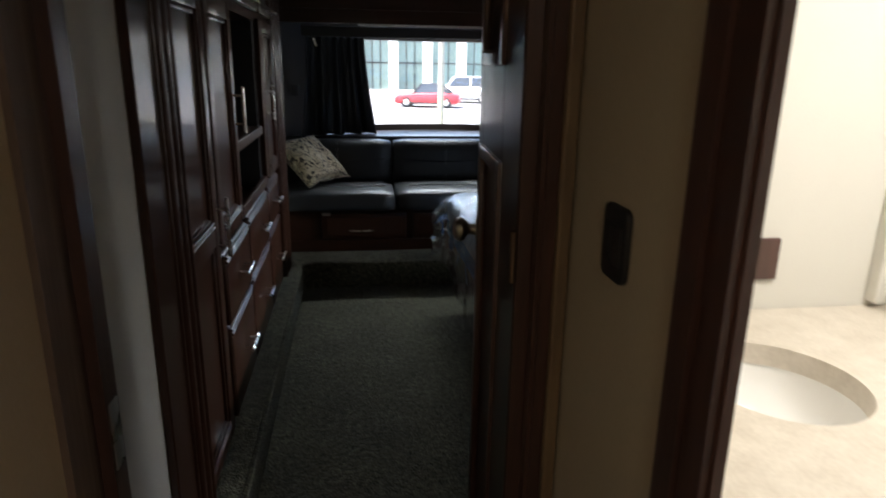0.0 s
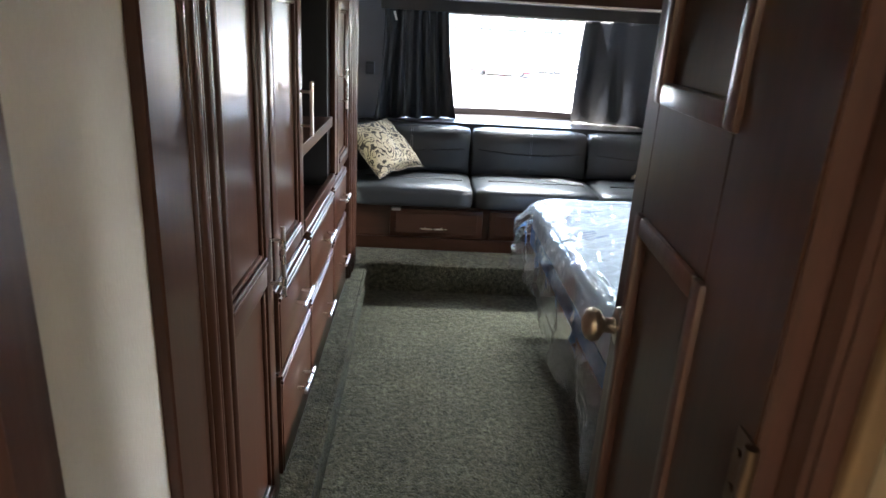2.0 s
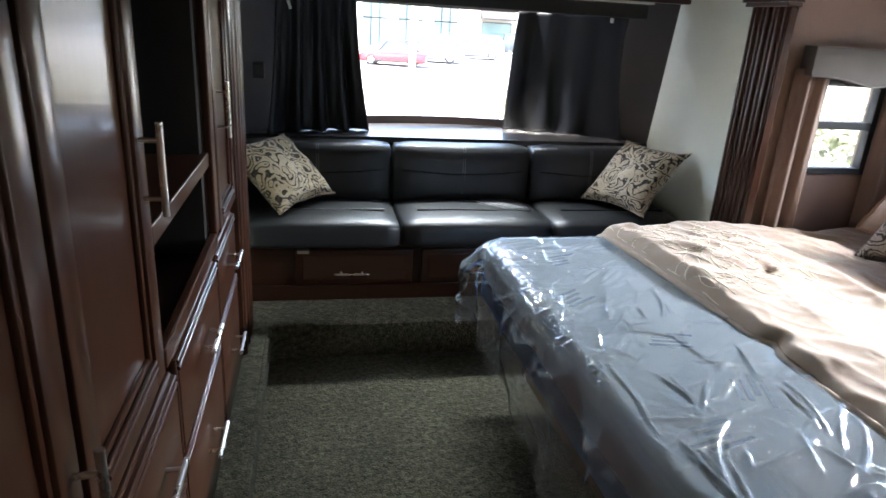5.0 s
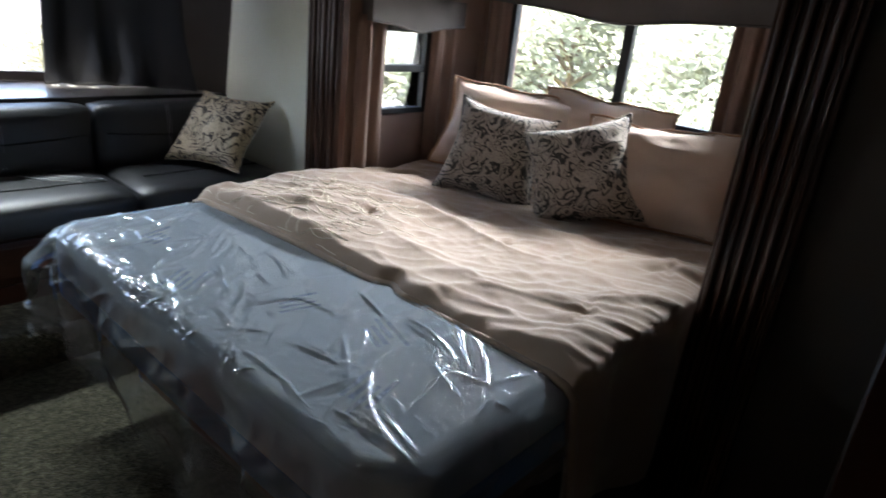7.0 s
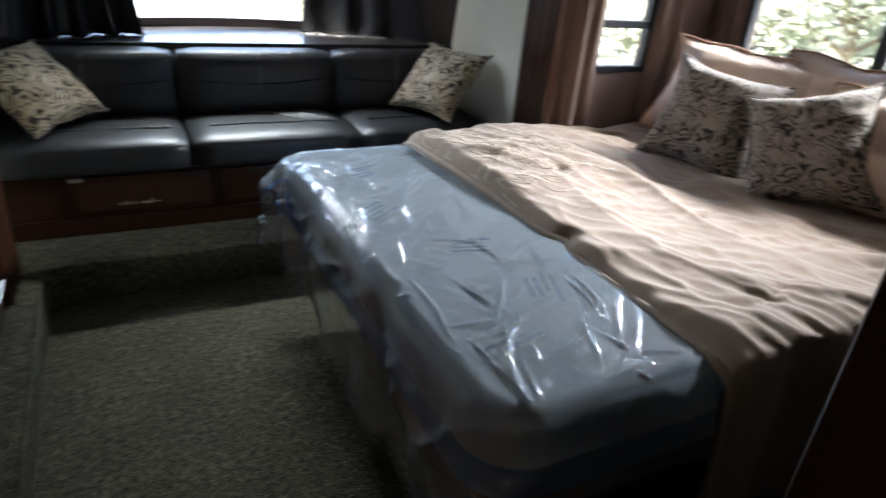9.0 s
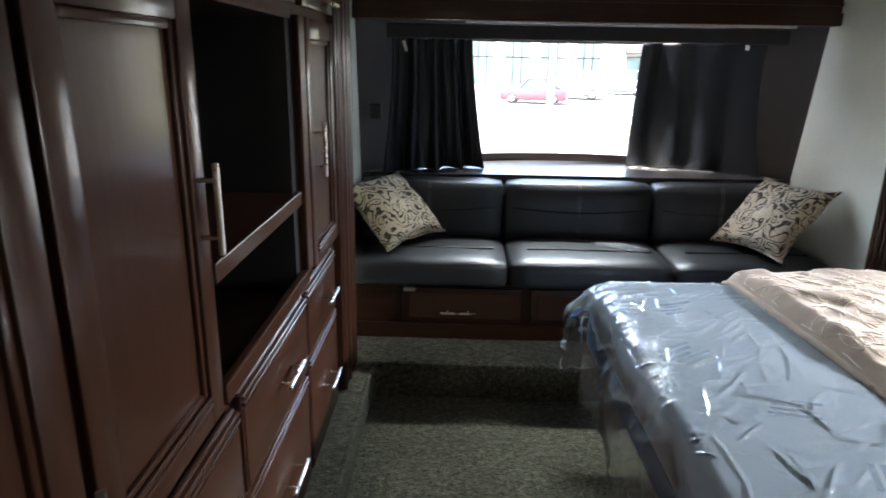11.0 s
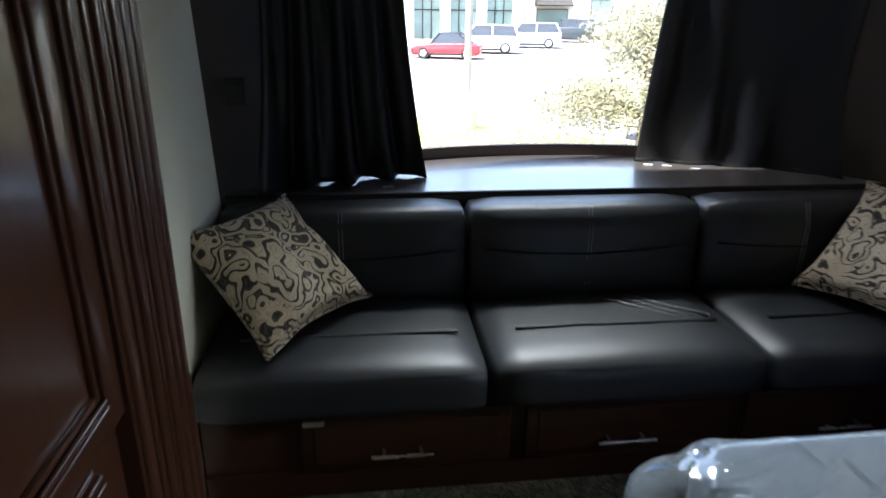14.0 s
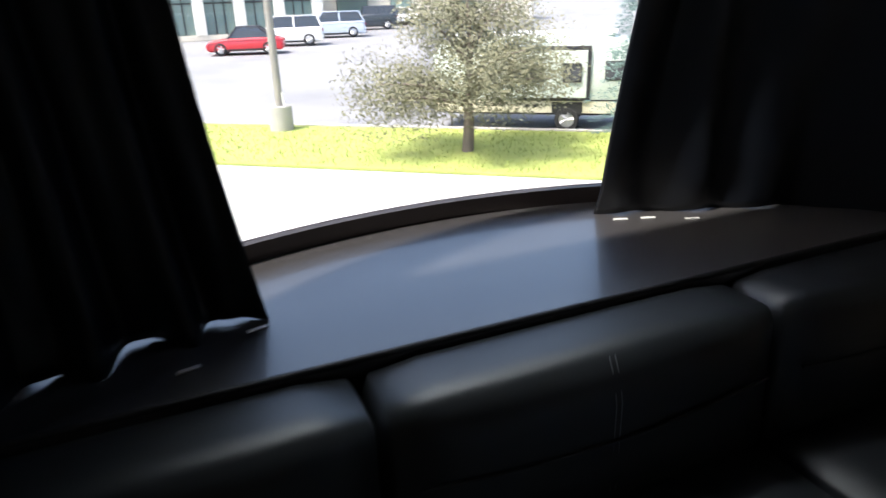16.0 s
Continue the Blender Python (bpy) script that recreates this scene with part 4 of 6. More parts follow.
# pulled creases that fan across the foot of the mattress, and short crinkles between them
for _k in range(84):
    film_ridge(_r.uniform(MX0 + 0.04, MX0 + 0.52), _r.uniform(MY0 + 0.03, MY1 - 0.05), _r.gauss(28, 22), _r.uniform(0.04, 0.13),
               _r.uniform(0.0040, 0.0060), _r.uniform(-1.5, 1.5), _r.uniform(0.9, 1.2))
for _k in range(52):
    film_ridge(_r.uniform(MX0 + 0.02, MX0 + 0.45), _r.uniform(MY0 + 0.03, MY1 - 0.05), _r.gauss(80, 22), _r.uniform(0.02, 0.09),
               _r.uniform(0.0040, 0.0060), _r.uniform(-1.5, 1.5), _r.uniform(0.8, 1.1))
for _k in range(70):
    film_ridge(MX0 + _r.uniform(0.0, 0.09), _r.uniform(MY0 + 0.4, MY1), _r.gauss(40, 45), _r.uniform(0.012, 0.04), 0.0045, 0.0, _r.uniform(0.7, 1.2))
for _k in range(9):
    film_ridge(MX0 + 0.09 + 0.012 * _k, MY0 + 0.10 + 0.022 * _k, 95 - 11 * _k, 0.085, 0.0055, 1.5, 1.3)


def ridge_height(x, y):
    h = 0.0
    for cx, cy, c, s_, ln, wd, ht, bend in FILM_RIDGES:
        dx, dy = x - cx, y - cy
        if abs(dx) > ln + 0.02 or abs(dy) > ln + 0.02:
            continue
        a, b = dx * c + dy * s_, -dx * s_ + dy * c
        b -= bend * a * a
        if abs(a) < ln and abs(b) < 3 * wd:
            h = max(h, ht * math.exp(-(b / wd) ** 2) * (1 - (a / ln) ** 2) ** 0.7)
    return h


def film_point(fx, fy):
    """A point of the film by its place on the flat sheet: over the top, round the edge, then hanging."""
    rc, re = 0.12, 0.045
    core = Vector((max(fx, MX0 + rc), max(MY0 + rc, min(MY1 - rc, fy)), 0))
    out_ = Vector((fx, fy, 0)) - core
    dist = max(out_.length, 1e-6)
    n_ = out_ / dist
    d_ = dist - rc
    if d_ > re:
        d_ = re + (d_ - re) * (0.70 + 0.30 * min(1.0, max(0.0, (3.02 - core.y) / 1.25)))
    a_ = max(0.0, min(1.0, (d_ + re) / (2 * re))) * math.pi / 2
    if dist < rc - re:
        p, nrm = Vector((fx, fy, MZ1)), Vector((0, 0, 1))
    else:
        p = core + n_ * (rc - re + re * math.sin(a_))
        p.z = MZ1 - re + re * math.cos(a_) - max(0.0, d_ - re)
        nrm = n_ * math.sin(a_) + Vector((0, 0, math.cos(a_)))
    lo = 0.006 + 0.003 * noise.noise(p * 6) + 0.0005 * noise.noise(p * 28) + ridge_height(fx, fy) * math.cos(a_)
    if d_ > 0.0:
        n1 = noise.noise(p * 3)
        along_ = core.y - 0.9 * core.x + 0.10 * math.atan2(n_.y, -n_.x)
        k_ = min(1.0, d_ / 0.10)
        lo += k_ * (0.016 + 0.022 * noise.noise(Vector((along_ * 4, p.z * 4, 2.0))) + 0.016 * math.sin(along_ * 9 + 6 * n1))
        lo += k_ * (0.012 * ridged((along_ + 0.7 * p.z, p.z, 7.0), (7, 6)) + 0.007 * ridged((along_ - 0.8 * p.z, p.z, 3.0), (14, 9)))
        corner = max(0.0, -n_.x) * max(0.0, n_.y) * 2
        lo += 0.085 * k_ * corner * (1 + 0.6 * noise.noise(p * 11))
    return p + nrm * max(0.004, lo)


def film_sheet(x0, x1, nu, nv):
    return sheet(lambda u, v: film_point(lerp(x0, x1, u), lerp(MY0 - 0.24, MY1 + 0.20, v)), nu, nv)


fl = thing("plastic_film", "clear crumpled plastic film wrapped round the mattress foot", "plastic wrap", "", (0.2, 2.3, MZ1))
for nm, bm in (("top_sheet", film_sheet(MX0 + 0.62, MX0, 200, 600)), ("hanging_skirt", film_sheet(MX0, MX0 - 0.42, 90, 300))):
    fp = part(nm, bm, FILM if nm == "top_sheet" else FILM_FOLDED, fl, "", 0)
    fp.data.shade_smooth()
    at_world(fl, fp)


def comforter_edge(y):
    return 0.385 + 0.03 * math.sin((3.04 - y) * 2.2) + 0.075 * max(0.0, (2.6 - y)) ** 1.2 * 0.5 - 0.03 * math.exp(-((y - 2.12) / 0.035) ** 2) * -1


TUFTS = ((0.69, 1.65, 0.008), (1.20, 1.65, 0.009), (0.95, 2.10, 0.005), (1.25, 2.62, 0.004), (0.72, 2.52, 0.005), (1.45, 1.80, 0.006))


def comforter_fn(u, v):
    """u from the folded edge towards the head, v from the near side's hem across the bed to the far side's."""
    near_drop = 0.50
    span = MY1 - MY0
    s = -near_drop + v * (span + near_drop + 0.16)
    y = MY0 + max(0.0, min(span, s))
    x = lerp(comforter_edge(y), 1.86, u)
    z = MZ1 + 0.030
    dy = 0.0
    r = 0.06
    if s < r:
        a = min(1.0, (r - s) / (2 * r))
        dy = -0.045 * math.sin(a * math.pi / 2)
        z -= r * (1 - math.cos(a * math.pi / 2)) + max(0.0, -s - r)
    over = s - span
    if over > -r:
        a = min(1.0, (over + r) / (2 * r))
        dy = 0.02 * math.sin(a * math.pi / 2)
        z -= r * (1 - math.cos(a * math.pi / 2)) + max(0.0, over - r)
    edge_round = min(1.0, u / 0.035)
    z -= 0.034 * (1 - edge_round) ** 2
    q = Vector((x, y, 0))
    a_, b_ = 0.6 * x - 0.8 * y, 0.8 * x + 0.6 * y
    w_ = 0.10 * noise.noise(Vector((x * 1.7, y * 1.7, 8.0)))
    lift = 0.020 * noise.noise(q * 1.9 + Vector((0, 0, 3))) + 0.013 * ridged((b_ + 2 * w_, a_, 2.0), (3.6, 1.3))
    lift += 0.006 * ridged((b_ + 2.5 * w_, a_, 6.0), (7.0, 3.4)) + 0.004 * noise.noise(q * 9) + 0.0010 * noise.noise(q * 26) + 0.0013 * ridged((b_ + 3 * w_, a_, 4.0), (20.0, 9.0)) + 0.0013 * ridged((a_ + w_, b_, 5.0), (19.0, 8.0))
    lift += 0.045 * max(0.0, 1 - ((y - 2.75) / 0.4) ** 2) * max(0.0, 1 - ((x - 0.75) / 0.5) ** 2)
    lift += 0.006 * ridged((0.95 * x + 0.3 * y + w_, 0.3 * y, 9.0), (11, 4)) * max(0.0, min(1.0, (2.15 - y) / 0.5))
    for tx, ty, tr in TUFTS:
        rx, ry = x - tx, y - ty
        rr = math.hypot(rx, ry)
        if rr < 0.22:
            th = math.atan2(ry, rx)
            lift += -0.016 * math.exp(-(rr / 0.022) ** 2) + tr * math.cos(5 * th + 9 * tx + 1.2 * math.sin(2 * th)) * (rr / 0.06) * math.exp(-(rr / 0.075) ** 1.5)
    lift += 0.010 * ridged((0.85 * x + 0.35 * y + w_, 0.5 * y, 12.0), (9.0, 3.0)) * max(0.0, min(1.0, (1.85 - y) / 0.2)) * min(1.0, max(0.0, (s + 0.10) / 0.1))
    lift += 0.005 * ridged((a_ * 0.9 + 2 * w_, b_, 15.0), (5.0, 6.5)) + 0.003 * ridged((b_ - 2 * w_, a_, 18.0), (13.0, 4.0))
    if s < 0:
        dy -= 0.03 * math.sin(x * 16) * min(1, -s / 0.15) + 0.02 * noise.noise(Vector((x * 7, z * 5, 1)))
        lift *= 0.3
    return (x, y + dy, z + lift * (0.35 + 0.65 * edge_round))


cf = cloth("comforter", comforter_fn, 190, 230, COMFORTER, 0.022, "rumpled tan comforter folded back over the bed", "comforter")
cf.modifiers["thick"].offset = -1
for k, off in enumerate((0.012,)):
    hem = [Vector(comforter_fn(0.0, j / 80)) + Vector((0.004, 0, 0.002)) for j in range(81)]
    part("hem", rope(hem, 0.012, 8), COMFORTER, cf, "rolled hem", 0).data.shade_smooth()


def leaf_lines():
    """Embroidered sprigs on the turned-back corner."""
    bm = bmesh.new()
    r2 = random.Random(8)
    for _ in range(170):
        u, v, a = r2.uniform(0.01, 0.30), r2.uniform(0.62, 0.90), r2.uniform(0, 6.28)
        pts = []
        for k in range(7):
            a += 0.25
            u += 0.008 * math.cos(a)
            v += 0.008 * math.sin(a)
            pts.append(Vector(comforter_fn(max(0.01, u), min(v, 0.93))) + Vector((0, 0, 0.0004)))
        sub = rope(pts, 0.0015, 4)
        tmp = bpy.data.meshes.new("tmp")
        sub.to_mesh(tmp)
        sub.free()
        bm.from_mesh(tmp)
        bpy.data.meshes.remove(tmp)
    return bm


emb = tagged(part("embroidery", leaf_lines(), CREAM_THREAD, cf, "pale embroidered sprigs", 0), kind="stuff")

# bed pillows: two shams at the window, two patterned ones before them
throw_pillow(pose(1.60, 2.62, 0.830, -24, 4, -72), 0.64, 0.41, 0.19, SHAM, "rose tan pillow sham with a copper flange against the window", 3.0, SHAM_EDGE, "pillow_sham", 0.10, "pillow shams", 0.07, 0.045)
throw_pillow(pose(1.60, 1.93, 0.815, -26, -3, -82), 0.64, 0.40, 0.22, SHAM, "plump rose tan pillow sham against the window", 4.0, SHAM_EDGE, "pillow_sham", 0.10, "pillow shams", 0.07, 0.045)
throw_pillow(pose(1.74, 2.28, 0.850, -20, 2, -84), 0.60, 0.40, 0.12, SHAM, "rose tan pillow sham squeezed in behind the others", 6.0, SHAM_EDGE, "pillow_sham", 0.10, "pillow shams", 0.07, 0.045)
throw_pillow(pose(1.36, 2.50, 0.795, -30, 6, -66), 0.41, 0.41, 0.16, PAISLEY_GREY, "taupe and black paisley throw pillow on the bed", 5.0, None, "throw_pillow", 0, "patterned throw pillows on the bed", 0.16)
throw_pillow(pose(1.42, 2.14, 0.795, -28, -16, -58), 0.41, 0.41, 0.16, PAISLEY_GREY, "taupe and black paisley throw pillow tilted on the bed", 7.0, None, "throw_pillow", 0, "patterned throw pillows on the bed", 0.16)


# ---- recess windows with valances and drapes ----
def rect_window(name, axis, p, a0, a1, z0, z1, bars, label):
    """A black framed window in the plane axis = p; bars: uprights ('v', place) or rails ('h', place)."""
    root = tagged(new(name), label, "window", "", "structure")
    f = 0.026
    segs = [(a0, a0 + f, z0, z1), (a1 - f, a1, z0, z1), (a0 + f, a1 - f, z0, z0 + f), (a0 + f, a1 - f, z1 - f, z1)]
    for a, b, c, e in segs:
        part("window_frame", block(p - 0.012, p + 0.03, a, b, c, e, 0.003) if axis == "x" else block(a, b, p - 0.012, p + 0.03, c, e, 0.003), BLACK, root)
    for kind_, q in bars:
        w = 0.022
        s = (q - w, q + w, z0 + f, z1 - f) if kind_ == "v" else (a0 + f, a1 - f, q - w * 0.7, q + w * 0.7)
        part("window_bar", block(p - 0.010, p + 0.026, *s, 0.003) if axis == "x" else block(s[0], s[1], p - 0.010, p + 0.026, s[2], s[3], 0.003), BLACK, root)
    cuts = sorted([q for k_, q in bars])
    lo, hi = (a0, a1) if bars and bars[0][0] == "v" else (z0, z1)
    ends = [lo, *cuts, hi]
    for c, e in zip(ends, ends[1:]):
        if bars[0][0] == "v":
            s = (c + 0.01, e - 0.01, z0 + 0.01, z1 - 0.01)
        else:
            s = (a0 + 0.01, a1 - 0.01, c + 0.01, e - 0.01)
        g = part("pane", block(p + 0.006, p + 0.010, *s) if axis == "x" else block(s[0], s[1], p + 0.006, p + 0.010, s[2], s[3]), PANE, root)
        g.visible_shadow = False
    return root


rect_window("window_2", "y", 3.105, SW[0], SW[1], SW[2], SW[3], [("h", 1.045)], "small black framed window with two panes")
rect_window("window_3", "x", 1.925, BW[0], BW[1], BW[2], BW[3], [("v", 2.312)], "wide black framed sliding window over the bed's head")


def drape(axis, p, a0, a1, z0, z1, folds, phase, label="brown drape hanging beside a recess window"):
    def fn(u, v):
        a = lerp(a0, a1, u)
        d = 0.018 * math.sin(u * folds + phase) * (0.6 + 0.4 * v) + 0.004 * math.sin(u * folds * 2.3 + v * 3)
        z = lerp(z1, z0, v)
        return (p + d, a, z) if axis == "x" else (a, p + d, z)
    return cloth("drape", fn, 40, 14, DRAPE, 0.003, label, "drape", "recess drapes")


drape("y", 3.065, 1.10, 1.265, 0.62, 1.26, 14, 0.3)
drape("y", 3.065, 1.545, 1.72, 0.62, 1.26, 14, 1.3)
drape("x", 1.885, 2.905, 3.035, 0.62, 1.42, 12, 0.5)
drape("x", 1.885, 1.60, 1.875, 0.62, 1.42, 22, 1.0)


def valance(axis, p, a0, a1, z_low, z_dip, z_top, depth, label):
    """A padded box valance with a gently waved lower edge."""
    n = 40
    low = []
    for k in range(n + 1):
        q = k / n
        low.append((lerp(a0, a1, q), z_low - z_dip * math.sin(q * math.pi) ** 2 * (0.8 + 0.2 * math.cos(q * 4 * math.pi))))
    out_ = low + [(a1, z_top), (a0, z_top)]
    bm = prism(out_, axis, p - depth, p, 0.0)
    root = thing("window_valance", label, "valance", "recess valances", (p - depth / 2, (a0 + a1) / 2, z_low) if axis == "x" else ((a0 + a1) / 2, p - depth / 2, z_low))
    at_world(root, part("padded_board", bm, VALANCE, root))
    edge_pts = [((p - depth, a, z) if axis == "x" else (a, p - depth, z)) for a, z in low]
    at_world(root, part("piping", rope(edge_pts, 0.005, 6), VALANCE, root, "", 60))
    return root


valance("y", 3.095, 1.135, 1.70, 1.238, 0.032, 1.345, 0.07, "grey brown padded valance over the small window")
valance("x", 1.915, 1.66, 3.01, 1.375, 0.045, 1.50, 0.09, "grey brown padded valance over the wide window")


# ---- open bedroom door ----
door = thing("door_1", "dark wooden bedroom door with raised panels standing open", "door", "", (-0.338, 0.505, 0.02))
DW, DH = 0.490, 1.66


def door_leaf():
    """Drawn with y along the leaf from the hinge, x its thickness."""
    obs_ = []
    ya, yb = 0.165, DW - 0.066
    rails = [(0.0, ya, 0, DH), (yb, DW, 0, DH), (ya, yb, 0, 0.16), (ya, yb, 1.068, 1.242), (ya, yb, DH - 0.12, DH)]
    for a, b, c, e in rails:
        obs_.append(part("rail", block(-0.034, 0.0, a, b, c, e, 0.002, 1), WOOD, door))
    for c, e in ((0.16, 1.068), (1.242, DH - 0.12)):
        pn = part("panel", block(-0.026, -0.008, ya - 0.001, yb + 0.001, c - 0.001, e + 0.001), WOOD, door)
        for sx in (-0.0015, -0.0325):
            m = bmesh.new()
            w, y0, y1 = 0.028, ya - 0.010, yb + 0.010
            c0, e0 = c - 0.012, e + 0.012
            for q in ((y0, y0 + w, c0, e0), (y1 - w, y1, c0, e0), (y0 + w, y1 - w, c0, c0 + w), (y0 + w, y1 - w, e0 - w, e0)):
                sub = block(sx - 0.009, sx + 0.009, *q, 0.005, 2)
                tmp = bpy.data.meshes.new("tmp")
                sub.to_mesh(tmp)
                sub.free()
                m.from_mesh(tmp)
                bpy.data.meshes.remove(tmp)
            part("moulding", m, JAMB if sx < -0.01 else WOOD, pn, "raised moulding", 35)
    part("edge_strip", block(-0.032, -0.002, -0.003, 0.0005, 0.0, DH), JAMB, door, "red-brown hinge edge")
    ky = DW - 0.042
    for s in (-1, 1):
        x0 = -0.034 if s < 0 else 0.0
        prof = ((0, 0.0), (0.030, 0.0), (0.028, 0.005), (0.013, 0.008), (0.011, 0.022), (0.015, 0.026), (0.024, 0.032), (0.0265, 0.041), (0.022, 0.050), (0.011, 0.055), (0, 0.055))
        kb = sheet(lambda u, v: (x0 + s * prof[round(v * 10)][1], ky + prof[round(v * 10)][0] * math.cos(u * math.tau), 0.895 + prof[round(v * 10)][0] * math.sin(u * math.tau)), 24, 10)
        bmesh.ops.remove_doubles(kb, verts=kb.verts[:], dist=1e-5)
        part("knob", kb, BRASS, door, "satin champagne door knob", 60)
    part("latch_plate", block(-0.029, -0.005, DW - 0.001, DW + 0.002, 0.84, 0.95), NICKEL, door, "nickel latch plate")
    for z in (0.20, 0.93, 1.45):
        hg = part("hinge", block(-0.036, -0.033, 0.0, 0.028, z, z + 0.075, 0.001), HINGE_METAL, door, "dull bronze hinge")
        bm_ = bmesh.new()
        tube(bm_, (-0.038, -0.006, z), (-0.038, -0.006, z + 0.075), 0.006, 10)
        for q in (0.02, 0.055):
            tube(bm_, (-0.036, 0.016, z + q), (-0.0385, 0.016, z + q), 0.004, 8)
        part("hinge_pin", bm_, HINGE_METAL, hg, "", 50)


door_leaf()
door.matrix_basis = pose(-0.333, 0.514, 0.02, 0, 0, -4.5)

# switch plate on the passage wall
sw = thing("light_switch", "black double light switch on tan wallpaper", "light switch", "", (-0.302, 0.335, 1.0))


def rounded(y0, y1, z0, z1, r):
    return [(cy + r * math.cos(radians(a)), cz + r * math.sin(radians(a))) for cy, cz, q in ((y1 - r, z1 - r, 0), (y0 + r, z1 - r, 90), (y0 + r, z0 + r, 180), (y1 - r, z0 + r, 270)) for a in range(q, q + 91, 15)]


swp = [part("plate", prism(rounded(0.287, 0.353, 1.016, 1.102, 0.013), "x", -0.307, -0.299, 0.0025), BLACK, sw, "", 50)]
for y in (0.306, 0.334):
    swp.append(part("rocker", block(-0.3095, -0.306, y - 0.009, y + 0.009, 1.036, 1.082, 0.0014), BLACK, sw))
at_world(sw, *swp)

# ---- bathroom seen through its doorway ----
vroot = thing("vanity_cabinet", "dark wooden vanity cabinet", "cabinet", "", (0.3, 0.35, 0))
at_world(vroot, part("body", block(-0.265, 0.855, 0.06, 0.615, 0.0, 0.70), WOOD_X, vroot), part("apron", block(-0.265, 0.855, 0.06, 0.08, 0.70, 0.815), WOOD_X, vroot))
ct = bmesh.new()
BC, BR = (-0.035, 0.372), (0.108, 0.118)
ring_o, n = [], 48
outer = [(-0.268, 0.03), (0.858, 0.03), (0.858, 0.618), (-0.268, 0.618)]


def on_rect(a):
    c, s = math.cos(a), math.sin(a)
    ks = [((0.858 - BC[0]) / c if c > 1e-6 else (-0.268 - BC[0]) / c if c < -1e-6 else 9e9), ((0.618 - BC[1]) / s if s > 1e-6 else (0.03 - BC[1]) / s if s < -1e-6 else 9e9)]
    k = min(ks)
    return BC[0] + k * c, BC[1] + k * s


angles = sorted([k * math.tau / n for k in range(n)] + [math.atan2(y - BC[1], x - BC[0]) % math.tau for x, y in outer])
ri = [ct.verts.new((BC[0] + BR[0] * math.cos(a), BC[1] + BR[1] * math.sin(a), 0.85)) for a in angles]
ro = [ct.verts.new((*on_rect(a), 0.85)) for a in angles]
rl = [ct.verts.new((*on_rect(a), 0.817)) for a in angles]
rb = [ct.verts.new((BC[0] + BR[0] * math.cos(a), BC[1] + BR[1] * math.sin(a), 0.817)) for a in angles]
for i in range(len(angles)):
    j = (i + 1) % len(angles)
    ct.faces.new((ri[i], ro[i], ro[j], ri[j]))
    ct.faces.new((ro[i], rl[i], rl[j], ro[j]))
    ct.faces.new((rb[i], ri[i], ri[j], rb[j]))
    ct.faces.new((rl[i], rb[i], rb[j], rl[j]))
tagged(part("vanity_counter", ct, STONE), "cream speckled vanity counter with a round basin cutout", "counter")
bs = sheet(lambda u, v: (BC[0] + (BR[0] + 0.004) * math.cos(u * math.tau) * math.cos(v * math.pi / 2) ** 0.6,
                         BC[1] + (BR[1] + 0.004) * math.sin(u * math.tau) * math.cos(v * math.pi / 2) ** 0.6,
                         0.843 - 0.11 * math.sin(v * math.pi / 2)), 40, 12)
bsn = tagged(part("wash_basin", bs, PORCELAIN, None, "", 0), "white oval porcelain wash basin under the counter", "basin")
bsn.data.shade_smooth()
btl = thing("soap_bottle", "white bottle with a dark band on the vanity", "bottle", "", (0.34, 0.52, 0.85))
bm = bmesh.new()
tube(bm, (0.34, 0.52, 0.851), (0.34, 0.52, 0.965), 0.034, 20)
b2 = bmesh.new()
tube(b2, (0.34, 0.52, 0.966), (0.34, 0.52, 0.995), 0.022, 16)
b3 = bmesh.new()
tube(b3, (0.34, 0.52, 0.996), (0.34, 0.52, 1.10), 0.005, 10)
tube(b3, (0.34, 0.52, 1.098), (0.30, 0.50, 1.098), 0.005, 10)
at_world(btl, part("body", bm, WHITE_PLASTIC, btl, "", 40), part("band", b2, BLACK, btl, "dark collar", 40), part("pump", b3, NICKEL, btl, "", 40))
bsw = thing("bathroom_socket", "dark brown socket plate on the bathroom wall", "socket", "", (0.13, 0.615, 0.98))
at_world(bsw, part("plate", block(0.070, 0.118, 0.612, 0.621, 0.905, 0.978, 0.003), JAMB, bsw))
for nm, x, y in (("bathroom_lamp", 0.25, 0.1), ("hall_lamp", -0.63, -0.95)):
    lr = thing(nm, "round white ceiling lamp", "ceiling lamp", "ceiling lamps", (x, y, 1.69))
    bm = bmesh.new()
    tube(bm, (x, y, 1.672), (x, y, 1.699), 0.20 if "bath" in nm else 0.14, 32)
    at_world(lr, part("housing", bm, WHITE_PLASTIC, lr, "", 40))

puck = thing("puck_light", "small round unlit ceiling light with a white rim", "ceiling light", "", (-0.32, 3.08, 1.69))
at_world(puck, part("rim", tube(bmesh.new(), (-0.32, 3.08, 1.688), (-0.32, 3.08, 1.699), 0.055, 28), WHITE_PLASTIC, puck, "", 40),
         part("lens", tube(bmesh.new(), (-0.32, 3.08, 1.682), (-0.32, 3.08, 1.688), 0.040, 28), PORCELAIN, puck, "frosted lens", 40))


